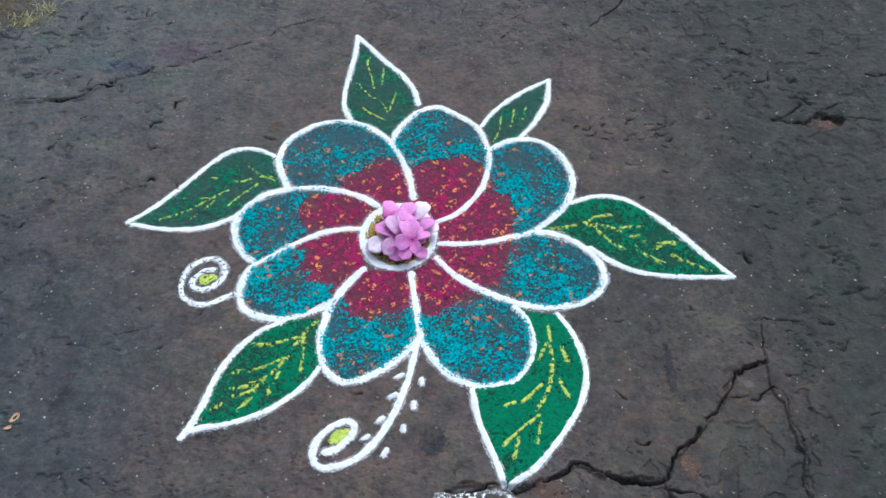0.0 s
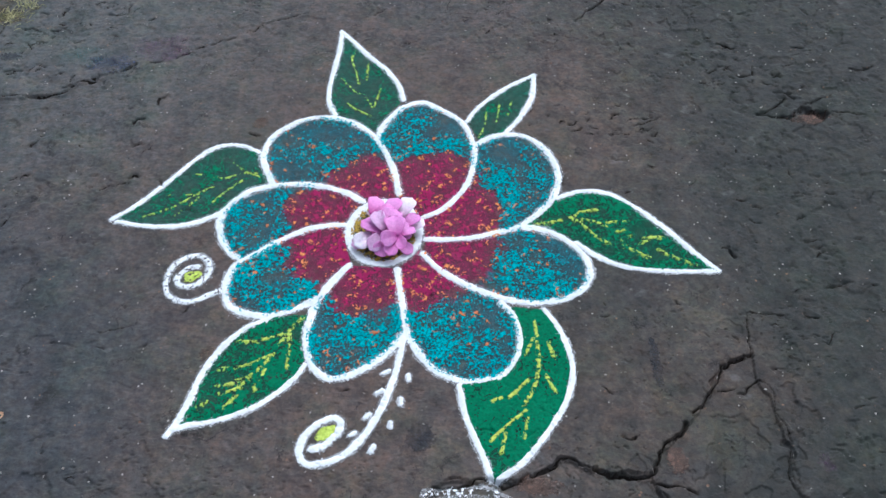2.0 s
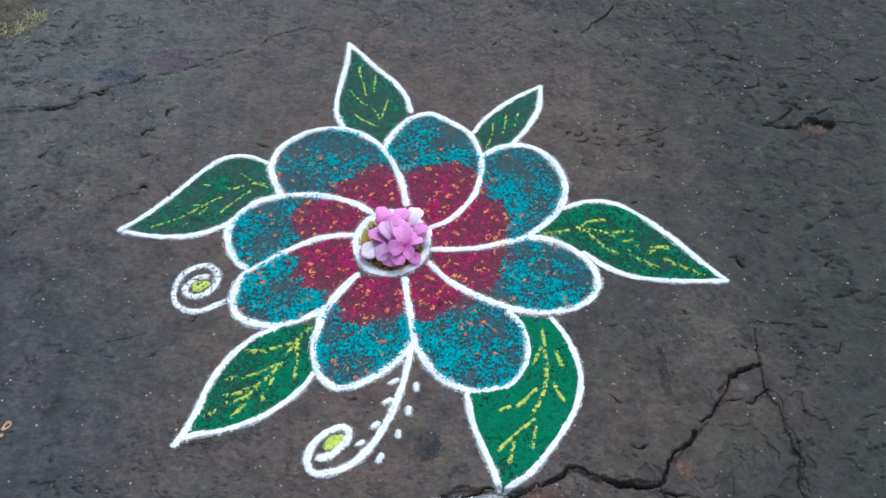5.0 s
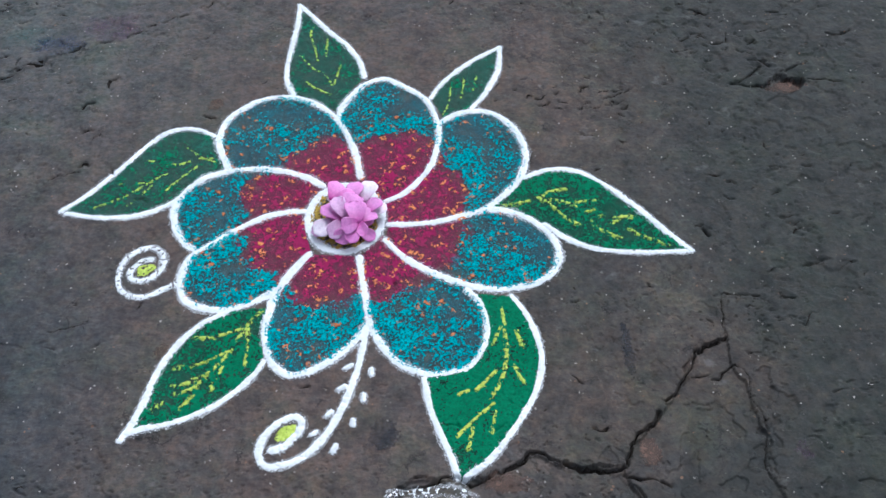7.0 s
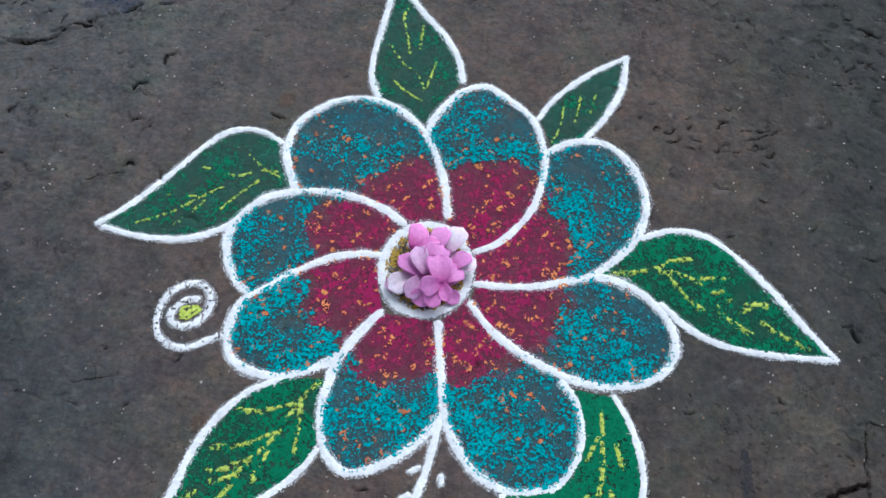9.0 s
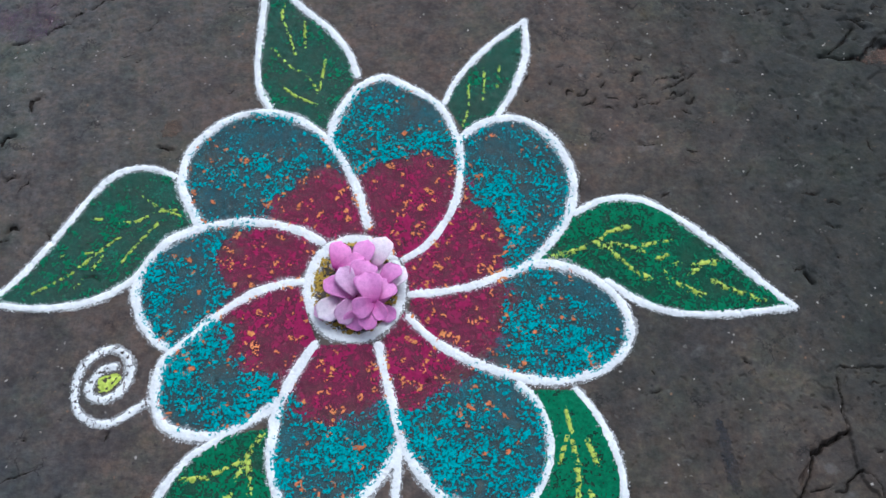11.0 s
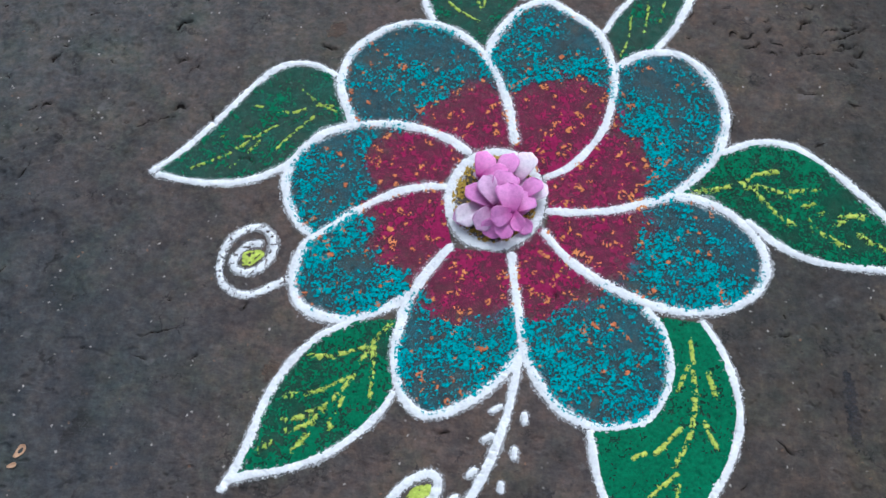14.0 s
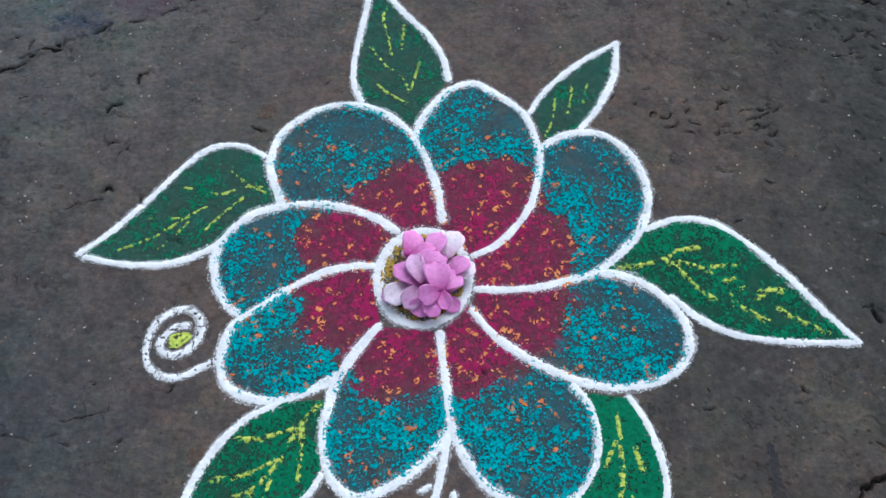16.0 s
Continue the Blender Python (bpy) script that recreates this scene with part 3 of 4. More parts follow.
# how far the magenta reaches from the middle, by the angle
BORDER = ((-180, -163, -146, -129, -116, -103, -92, -81, -76, -63, -48, -37, -22, -5, 9, 22, 35, 52, 66, 75, 84, 97, 114, 134, 150, 163, 172, 180),
          (0.172, 0.179, 0.174, 0.164, 0.184, 0.190, 0.182, 0.164, 0.186, 0.186, 0.189, 0.201, 0.203, 0.202, 0.209, 0.216, 0.206, 0.235, 0.224, 0.203, 0.170, 0.197, 0.187, 0.173, 0.190, 0.187, 0.163, 0.168))


def petal(points, closing, density):
    """One petal: a white outline, magenta inside, teal outside, orange grains over both."""
    outline = stroke("petal", [points], 0.0057, rangoli, "petal with a poured white outline, magenta and teal")
    edge = np.vstack([smooth(points, 0.004), closing])
    cell = 0.0012
    xs, ys = span(edge, 0.004, cell)
    x, y = np.meshgrid(xs, ys, indexing="ij")
    dx, dy = x - MID[0], y - MID[1]
    r, a = np.hypot(dx, dy), np.arctan2(dy, dx)
    within = inside(x, y, edge) & ((dx / RING[0]) ** 2 + (dy / RING[1]) ** 2 > 0.9)
    border = np.interp(np.degrees(a), BORDER[0], BORDER[1]) + 0.018 * (lumps(x, y, 0.03, 1, 3) - 0.5) + 0.030 * (lumps(x, y, 0.010, 4, 2) - 0.5)
    inner = within & (r < border)
    outer = within & (r >= border)
    lift = np.full(x.shape, 0.00035)
    heap("magenta_dust", xs, ys, within & (r < border + 0.012 - 0.040 * shake.rand(*x.shape) ** 2), lift + 0.0001, MAGENTA_DUST, outline, "thin magenta dusting")
    heap("teal_dust", xs, ys, outer, lift, TEAL_DUST, outline, "thin teal dusting")
    grain = 0.50 * cloud(x, y, 0.0040, 2) + 0.50 * cloud(x, y, 0.0018, 5)
    patch = lumps(x, y, 0.04, 7, 3) - 0.5
    thick = density + 1.6 * patch + 0.22 * np.clip(1 - (r - border) / 0.05, 0, 1) - 0.1
    worm = np.abs(cloud(x, y, 0.0046, 9) - 0.5) > 0.075
    heap("teal_powder", xs, ys, outer & worm & (grain > 0.80 - 0.55 * thick), lift + 0.0007 + 0.0018 * cloud(x, y, 0.003, 3), TEAL, outline, "teal powder clumps", kind="stuff")
    wide_grain = 0.42 * cloud(x, y, 0.013, 8) + 0.33 * cloud(x, y, 0.0045, 2) + 0.25 * cloud(x, y, 0.0018, 5)
    heap("magenta_powder", xs, ys, inner & (wide_grain > 0.56 + 0.45 * (0.52 - density) - 0.7 * patch + 2.6 * np.clip(r - border + 0.085, 0, 0.085)), lift + 0.0002 + 0.0005 * cloud(x, y, 0.003, 3), MAGENTA, outline, "magenta powder", kind="stuff")
    # salmon clusters on the teal, finer amber ones on the magenta
    speck = (cloud(x, y, 0.010, 6) > 0.85) & (cloud(x, y, 0.0026, 8) > 0.50)
    small = (cloud(x, y, 0.010, 10) > 0.80) & (cloud(x, y, 0.0024, 11) > 0.58)
    heap("orange_powder", xs, ys, outer & speck, lift + 0.0012, ORANGE, outline, "orange powder specks", kind="stuff")
    heap("amber_powder", xs, ys, inner & (small | speck & (cloud(x, y, 0.0026, 8) > 0.66)), lift + 0.0012, AMBER, outline, "amber powder specks", kind="stuff")
    return outline


def leaf(side, other, closing, veins, density):
    """One leaf: two white sides, a green filling and lime veins."""
    outline = stroke("leaf", [side, other], 0.0047, rangoli, "leaf with a white outline, green filling and lime veins")
    first, second = smooth(side, 0.004), smooth(other, 0.004)
    # run round: along one side to the tip, back along the other side to the base
    if np.hypot(*(first[-1] - second[0])) > 0.03:
        if np.hypot(*(first[-1] - second[-1])) < 0.03:
            second = second[::-1]
        elif np.hypot(*(first[0] - second[0])) < 0.03:
            first = first[::-1]
    edge = np.vstack([first, second, closing])
    xs, ys = span(edge, 0.004, 0.0014)
    x, y = np.meshgrid(xs, ys, indexing="ij")
    within = inside(x, y, edge)
    lift = np.full(x.shape, 0.00035)
    heap("green_dust", xs, ys, within, lift, GREEN_DUST if density > 0.3 else PALE_GREEN_DUST, outline, "thin green dusting")
    grain = 0.45 * cloud(x, y, 0.006, 2) + 0.55 * cloud(x, y, 0.0021, 5)
    thick = density + 1.25 * (lumps(x, y, 0.045, 7, 3) - 0.5)
    heap("green_powder", xs, ys, within & (grain > 0.78 - 0.55 * thick), lift + 0.0004 + 0.0009 * cloud(x, y, 0.003, 3), GREEN, outline, "green powder", kind="stuff")
    for vein in veins:
        tagged(stroke("vein", [vein], 0.0033 if density > 0.3 else 0.0018, outline, "broken lime vein", 0.0020, LIME, 0.0011, 1.3, 0.44 + 0.08 * (density < 0.45), False), kind="stuff")
    return outline


def swirl(points, blob, thin=0.0):
    curl = stroke("swirl", [points], 0.0049 if thin == 0 else 0.0044, rangoli, "white curl with a lime middle", thin=thin)
    edge = smooth(list(blob) + [blob[0]], 0.002)
    xs, ys = span(edge, 0.004, 0.0013)
    x, y = np.meshgrid(xs, ys, indexing="ij")
    keep = inside(x, y, edge) & (cloud(x, y, 0.004, 3) > 0.2)
    heap("lime_powder", xs, ys, keep, 0.0006 + 0.0016 * cloud(x, y, 0.005, 5), LIME, curl, "lime powder")


def dot(a, b):
    """A short dab of white powder, thicker at its middle."""
    middle = ((a[0] + b[0]) / 2, (a[1] + b[1]) / 2)
    a, b = [(0.25 * middle[0] + 0.75 * p[0], 0.25 * middle[1] + 0.75 * p[1]) for p in (a, b)]
    stroke("dot", [[a, middle, b]], 0.0036, rangoli, tall=0.0026, ragged=0.40)


petal([(-0.021, 0.062), (-0.034, 0.131), (-0.058, 0.192), (-0.084, 0.230), (-0.114, 0.255), (-0.146, 0.269), (-0.176, 0.273), (-0.208, 0.265), (-0.235, 0.249), (-0.261, 0.223), (-0.274, 0.192), (-0.277, 0.158), (-0.266, 0.121), (-0.252, 0.090)],
      [(-0.218, 0.088), (-0.151, 0.080), (-0.091, 0.047), (-0.043, 0.032)], 0.32)
petal([(-0.065, 0.212), (-0.060, 0.235), (-0.044, 0.267), (-0.021, 0.297), (0.003, 0.313), (0.027, 0.313), (0.051, 0.295), (0.076, 0.276), (0.097, 0.253), (0.108, 0.226), (0.116, 0.191), (0.118, 0.162), (0.113, 0.125), (0.101, 0.083), (0.078, 0.047), (0.053, 0.021), (0.024, 0.004)],
      [(-0.028, 0.033), (-0.020, 0.064), (-0.034, 0.131), (-0.058, 0.192)], 0.44)
petal([(0.121, 0.191), (0.141, 0.207), (0.168, 0.218), (0.195, 0.220), (0.218, 0.212), (0.241, 0.190), (0.259, 0.160), (0.269, 0.126), (0.270, 0.098), (0.264, 0.071), (0.252, 0.042), (0.233, 0.017), (0.210, -0.007), (0.188, -0.024), (0.154, -0.035), (0.112, -0.047), (0.070, -0.051), (0.028, -0.050)],
      [(0.022, 0.003), (0.078, 0.047), (0.102, 0.097), (0.117, 0.162)], 0.33)
petal([(0.193, -0.022), (0.223, -0.027), (0.252, -0.039), (0.275, -0.057), (0.294, -0.080), (0.305, -0.105), (0.306, -0.131), (0.297, -0.155), (0.279, -0.173), (0.255, -0.185), (0.222, -0.192), (0.194, -0.192), (0.166, -0.186), (0.139, -0.176), (0.106, -0.160), (0.078, -0.142), (0.049, -0.118), (0.022, -0.082)],
      [(0.029, -0.050), (0.101, -0.048), (0.163, -0.031)], 0.40)
petal([(0.153, -0.193), (0.171, -0.216), (0.180, -0.251), (0.179, -0.284), (0.167, -0.314), (0.149, -0.338), (0.125, -0.345), (0.094, -0.349), (0.066, -0.341), (0.041, -0.324), (0.021, -0.299), (0.006, -0.270), (-0.003, -0.239), (-0.012, -0.180), (-0.020, -0.118)],
      [(0.018, -0.074), (0.035, -0.105), (0.092, -0.151), (0.129, -0.172)], 0.58)
petal([(-0.007, -0.257), (-0.024, -0.284), (-0.048, -0.308), (-0.074, -0.327), (-0.100, -0.339), (-0.124, -0.340), (-0.147, -0.320), (-0.157, -0.296), (-0.163, -0.263), (-0.161, -0.234), (-0.154, -0.197), (-0.140, -0.164), (-0.123, -0.135), (-0.103, -0.108)],
      [(-0.022, -0.116), (-0.016, -0.175)], 0.58)
petal([(-0.115, -0.014), (-0.143, -0.015), (-0.175, -0.023), (-0.205, -0.037), (-0.235, -0.057), (-0.263, -0.080), (-0.289, -0.101), (-0.302, -0.123), (-0.307, -0.154), (-0.298, -0.190), (-0.274, -0.209), (-0.236, -0.217), (-0.203, -0.210), (-0.173, -0.195), (-0.152, -0.178)],
      [(-0.138, -0.148), (-0.100, -0.102), (-0.111, -0.061)], 0.54)
petal([(-0.086, 0.044), (-0.117, 0.066), (-0.151, 0.080), (-0.185, 0.087), (-0.218, 0.088), (-0.251, 0.084), (-0.283, 0.074), (-0.308, 0.056), (-0.327, 0.029), (-0.336, 0.001), (-0.334, -0.025), (-0.324, -0.054), (-0.308, -0.079), (-0.289, -0.094)],
      [(-0.235, -0.057), (-0.175, -0.023), (-0.121, -0.015)], 0.42)
leaf([(-0.151, 0.280), (-0.165, 0.317), (-0.167, 0.366), (-0.162, 0.419), (-0.155, 0.483), (-0.154, 0.549)],
     [(-0.155, 0.551), (-0.127, 0.514), (-0.089, 0.460), (-0.053, 0.416), (-0.029, 0.369), (-0.019, 0.324)],
     [(-0.042, 0.290), (-0.071, 0.230), (-0.106, 0.256)],
     [[(-0.123, 0.479), (-0.127, 0.453), (-0.117, 0.409), (-0.110, 0.376)],
      [(-0.093, 0.438), (-0.095, 0.387)],
      [(-0.145, 0.394), (-0.121, 0.355), (-0.092, 0.331), (-0.078, 0.297)],
      [(-0.065, 0.359), (-0.078, 0.297)],
      [(-0.129, 0.313), (-0.108, 0.293), (-0.074, 0.270)]], 0.10)
leaf([(0.105, 0.256), (0.123, 0.291), (0.149, 0.322), (0.178, 0.351), (0.207, 0.374), (0.243, 0.398)],
     [(0.243, 0.396), (0.237, 0.337), (0.220, 0.291), (0.202, 0.257), (0.181, 0.228)],
     [(0.157, 0.224), (0.127, 0.205), (0.115, 0.237)],
     [[(0.144, 0.287), (0.139, 0.244), (0.127, 0.212)],
      [(0.172, 0.317), (0.163, 0.257)],
      [(0.194, 0.314), (0.186, 0.277)]], 0.08)
leaf([(-0.529, 0.003), (-0.496, 0.034), (-0.465, 0.072), (-0.434, 0.112), (-0.403, 0.155), (-0.376, 0.183), (-0.347, 0.194), (-0.316, 0.190), (-0.288, 0.174)],
     [(-0.519, -0.003), (-0.479, -0.012), (-0.441, -0.015), (-0.401, -0.012), (-0.370, -0.003), (-0.343, 0.013), (-0.329, 0.028)],
     [(-0.300, 0.061), (-0.259, 0.091), (-0.277, 0.133)],
     [[(-0.332, 0.146), (-0.308, 0.124), (-0.276, 0.106)],
      [(-0.361, 0.106), (-0.340, 0.106), (-0.307, 0.118), (-0.286, 0.118)],
      [(-0.309, 0.100), (-0.335, 0.072), (-0.356, 0.043)],
      [(-0.360, 0.083), (-0.385, 0.066), (-0.425, 0.034), (-0.474, 0.009)],
      [(-0.438, 0.062), (-0.384, 0.063)],
      [(-0.383, 0.055), (-0.417, 0.011)],
      [(-0.397, 0.116), (-0.388, 0.115)]], 0.10)
leaf([(0.264, 0.048), (0.305, 0.065), (0.353, 0.061), (0.402, 0.025), (0.445, -0.023), (0.486, -0.077), (0.523, -0.123)],
     [(0.289, -0.060), (0.324, -0.093), (0.365, -0.114), (0.422, -0.123), (0.474, -0.125), (0.524, -0.124)],
     [(0.247, -0.031), (0.198, -0.021), (0.234, 0.008)],
     [[(0.221, -0.017), (0.266, -0.006), (0.285, 0.001)],
      [(0.285, 0.002), (0.305, 0.013), (0.331, 0.018)],
      [(0.288, -0.005), (0.317, -0.008), (0.345, -0.020)],
      [(0.347, -0.012), (0.385, -0.008)],
      [(0.291, -0.006), (0.313, -0.030), (0.328, -0.049), (0.346, -0.063)],
      [(0.363, -0.033), (0.376, -0.030)],
      [(0.383, -0.042), (0.391, -0.047)],
      [(0.364, -0.051), (0.373, -0.068)],
      [(0.380, -0.073), (0.410, -0.094)],
      [(0.407, -0.047), (0.438, -0.048)],
      [(0.400, -0.058), (0.412, -0.056)],
      [(0.426, -0.075), (0.456, -0.094), (0.488, -0.111)]], 0.40)
leaf([(-0.223, -0.219), (-0.236, -0.227), (-0.262, -0.242), (-0.290, -0.272), (-0.310, -0.308), (-0.322, -0.341), (-0.330, -0.377), (-0.341, -0.413), (-0.356, -0.443)],
     [(-0.352, -0.434), (-0.328, -0.425), (-0.285, -0.416), (-0.246, -0.401), (-0.215, -0.381), (-0.188, -0.356), (-0.169, -0.331), (-0.161, -0.314)],
     [(-0.165, -0.288), (-0.168, -0.254), (-0.164, -0.214), (-0.189, -0.216)],
     [[(-0.269, -0.269), (-0.240, -0.267), (-0.198, -0.254)],
      [(-0.171, -0.220), (-0.191, -0.247), (-0.205, -0.276)],
      [(-0.190, -0.254), (-0.188, -0.298), (-0.189, -0.322)],
      [(-0.293, -0.323), (-0.253, -0.315), (-0.210, -0.291)],
      [(-0.210, -0.291), (-0.226, -0.315), (-0.235, -0.324)],
      [(-0.222, -0.322), (-0.229, -0.340)],
      [(-0.292, -0.354), (-0.264, -0.347), (-0.242, -0.331)],
      [(-0.242, -0.332), (-0.259, -0.357), (-0.286, -0.368)],
      [(-0.261, -0.370), (-0.277, -0.393)],
      [(-0.235, -0.354), (-0.234, -0.361)],
      [(-0.316, -0.393), (-0.305, -0.382)]], 0.44)
leaf([(0.082, -0.356), (0.088, -0.399), (0.101, -0.442), (0.115, -0.480), (0.125, -0.516)],
     [(0.223, -0.208), (0.242, -0.243), (0.255, -0.285), (0.259, -0.329), (0.248, -0.376), (0.227, -0.417), (0.204, -0.451), (0.173, -0.490), (0.135, -0.519)],
     [(0.169, -0.201), (0.181, -0.257), (0.164, -0.318), (0.137, -0.345)],
     [[(0.205, -0.227), (0.208, -0.261)],
      [(0.202, -0.266), (0.187, -0.296)],
      [(0.207, -0.273), (0.207, -0.317), (0.197, -0.360), (0.179, -0.392)],
      [(0.225, -0.274), (0.232, -0.305)],
      [(0.217, -0.338), (0.229, -0.366)],
      [(0.189, -0.347), (0.158, -0.378)],
      [(0.146, -0.379), (0.132, -0.385)],
      [(0.182, -0.402), (0.146, -0.435), (0.127, -0.454)],
      [(0.184, -0.416), (0.177, -0.451)],
      [(0.150, -0.441), (0.142, -0.475)]], 0.86)
swirl([(-0.316, -0.163), (-0.333, -0.172), (-0.350, -0.182), (-0.368, -0.186), (-0.388, -0.180), (-0.403, -0.165), (-0.408, -0.147), (-0.407, -0.125), (-0.397, -0.102), (-0.380, -0.088), (-0.360, -0.085), (-0.345, -0.096), (-0.339, -0.112), (-0.342, -0.131), (-0.353, -0.146), (-0.369, -0.153), (-0.384, -0.149), (-0.391, -0.138), (-0.385, -0.123), (-0.374, -0.112), (-0.360, -0.110)],
      [(-0.380, -0.130), (-0.378, -0.142), (-0.365, -0.142), (-0.350, -0.128), (-0.355, -0.120), (-0.376, -0.123)], 0.33)
swirl([(-0.007, -0.254), (-0.009, -0.279), (-0.013, -0.307), (-0.019, -0.339), (-0.027, -0.366), (-0.036, -0.394), (-0.049, -0.424), (-0.063, -0.448), (-0.079, -0.468), (-0.100, -0.484), (-0.121, -0.491), (-0.139, -0.493), (-0.151, -0.485), (-0.156, -0.469), (-0.152, -0.449), (-0.139, -0.430), (-0.120, -0.418), (-0.105, -0.415), (-0.097, -0.423), (-0.100, -0.439), (-0.111, -0.452), (-0.124, -0.463), (-0.137, -0.467)],
      [(-0.135, -0.449), (-0.129, -0.435), (-0.117, -0.429), (-0.105, -0.428), (-0.106, -0.439), (-0.115, -0.449), (-0.128, -0.454)])
for a, b in (((-0.038, -0.334), (-0.026, -0.326)), ((-0.046, -0.371), (-0.035, -0.363)), ((-0.062, -0.415), (-0.054, -0.407)), ((-0.083, -0.446), (-0.073, -0.439)),
             ((0.003, -0.335), (0.003, -0.348)), ((-0.008, -0.380), (-0.008, -0.391)), ((-0.023, -0.422), (-0.023, -0.432)), ((-0.051, -0.473), (-0.046, -0.462))):
    dot(a, b)

around = [(MID[0] + RING[0] * math.cos(k * math.pi / 12), MID[1] + RING[1] * math.sin(k * math.pi / 12)) for k in range(-1, 25)]
ring = stroke("ring", [around], 0.0074, rangoli, "white ring round a turmeric-strewn middle", 0.0015)
xs, ys = span(around, 0.0, 0.0013)
x, y = np.meshgrid(xs, ys, indexing="ij")
within = ((x - MID[0]) / RING[0]) ** 2 + ((y - MID[1]) / RING[1]) ** 2 < 0.9
heap("turmeric", xs, ys, within & (0.5 * cloud(x, y, 0.005, 2) + 0.5 * cloud(x, y, 0.0025, 4) > 0.46), 0.0005 + 0.004 * cloud(x, y, 0.004, 6) ** 2,
     YELLOW, ring, "yellow-brown crumbs", kind="stuff")
smudge = [(0.032, -0.542), (0.078, -0.535), (0.118, -0.536), (0.143, -0.550)]
stroke("smudge", [smudge], 0.006, rangoli, "white powder spilt into a crack", 0.0008, cell=0.0014, ragged=1.4, thin=0.64)


def residue(name, cx, cy, wide, tall, mat, label):
    """A faint stain of old powder left on the stone."""
    xs, ys = np.arange(cx - wide, cx + wide, 0.003), np.arange(cy - tall, cy + tall, 0.003)
    x, y = np.meshgrid(xs, ys, indexing="ij")
    keep = ((x - cx) / wide) ** 2 + ((y - cy) / tall) ** 2 + 1.6 * (lumps(x, y, 0.03, 2) - 0.5) + 0.5 * shake.rand(*x.shape) < 0.75
    ob = heap(name, xs, ys, keep, np.full(x.shape, 0.0006), mat, None)
    tagged(ob, label, "powder stain", kind="stuff")


residue("powder_stain", -0.688, 0.464, 0.075, 0.04, AQUA_DUST, "faint aqua powder stain on bare stone")
residue("powder_stain", -0.623, 0.444, 0.07, 0.035, BLUE_DUST, "faint blue powder stain beside a crack")
residue("powder_stain", -0.523, 0.489, 0.07, 0.05, PINK_DUST, "faint purple powder stain beside a crack")

residue("soil_patch", 0.195, -0.525, 0.05, 0.018, RED_SOIL, "thin reddish soil in a broken edge of the stone")
residue("soil_patch", 0.775, 0.275, 0.05, 0.02, RED_SOIL, "thin reddish soil in a pit of the stone")
residue("soil_patch", 0.400, -0.487, 0.018, 0.036, RED_SOIL, "thin reddish soil beside the broken slab edge")
residue("soil_patch", -0.93, 0.66, 0.11, 0.10, SOIL, "thin brown soil washed over the stone")

TAN = dust_material("tan_stain", (0.13, 0.085, 0.06), (0.19, 0.12, 0.085), 0.1, 0.6, 120)
SLATE = dust_material("slate_stain", (0.035, 0.04, 0.05), (0.05, 0.055, 0.065), 0.1, 0.7, 120)
residue("stone_stain", *(-0.318, -0.290), 0.018, 0.018, TAN, "small tan stain on the stone beside a leaf")
residue("stone_stain", *(-0.293, 0.257), 0.016, 0.016, TAN, "small tan stain on the stone beside a petal")
residue("stone_stain", *(0.024, -0.447), 0.030, 0.026, SLATE, "dark slate-grey stain on the stone beside a curl")
residue("stone_stain", 0.392, -0.315, 0.010, 0.058, SLATE, "long dark scrape worn into the stone")
residue("powder_stain", *(0.615, -0.492), 0.016, 0.02, PINK_DUST, "faint purple powder stain on grey stone")
residue("stone_stain", *(-0.834, 0.466), 0.04, 0.02, SLATE, "dark slate-grey stain on the cracked stone")

# ---- pink flowers heaped in the ring ----


def petal_material(name, base, tip):
    m, t, s = material(name)
    at = t.nodes.new("ShaderNodeTexCoord")
    parts = t.nodes.new("ShaderNodeSeparateXYZ")
    t.links.new(at.outputs["Generated"], parts.inputs[0])
    tone = ramp_of(t, parts.outputs[0], (0.0, base), (0.55, tip), (1.0, tuple(0.5 * c + 0.5 * min(1, c * 1.3) for c in tip)))
    streak = ramp_of(t, noise_of(t, 170, 5, 0.7), (0.3, (0.76, 0.70, 0.78)), (0.7, (1.16, 1.2, 1.14)))
    t.links.new(mixed(t, 0.8, tone, streak, "MULTIPLY"), s.inputs["Base Color"])
    s.inputs["Roughness"].default_value = 0.55
    s.inputs["Subsurface Weight"].default_value, s.inputs["Subsurface Radius"].default_value = 0.25, (0.004, 0.002, 0.003)
    bumped(t, s, noise_of(t, 500, 2, 0.5), 0.25, 0.0005)
    return m


MAUVE = petal_material("mauve_petal", (0.46, 0.06, 0.30), (0.66, 0.23, 0.54))
ROSE = petal_material("rose_petal", (0.52, 0.04, 0.30), (0.78, 0.25, 0.60))
THROAT = petal_material("flower_throat", (0.30, 0.02, 0.16), (0.42, 0.05, 0.26))
LILAC = petal_material("lilac_petal", (0.42, 0.14, 0.33), (0.62, 0.36, 0.57))
PALE = petal_material("pale_petal", (0.56, 0.28, 0.48), (0.76, 0.66, 0.74))


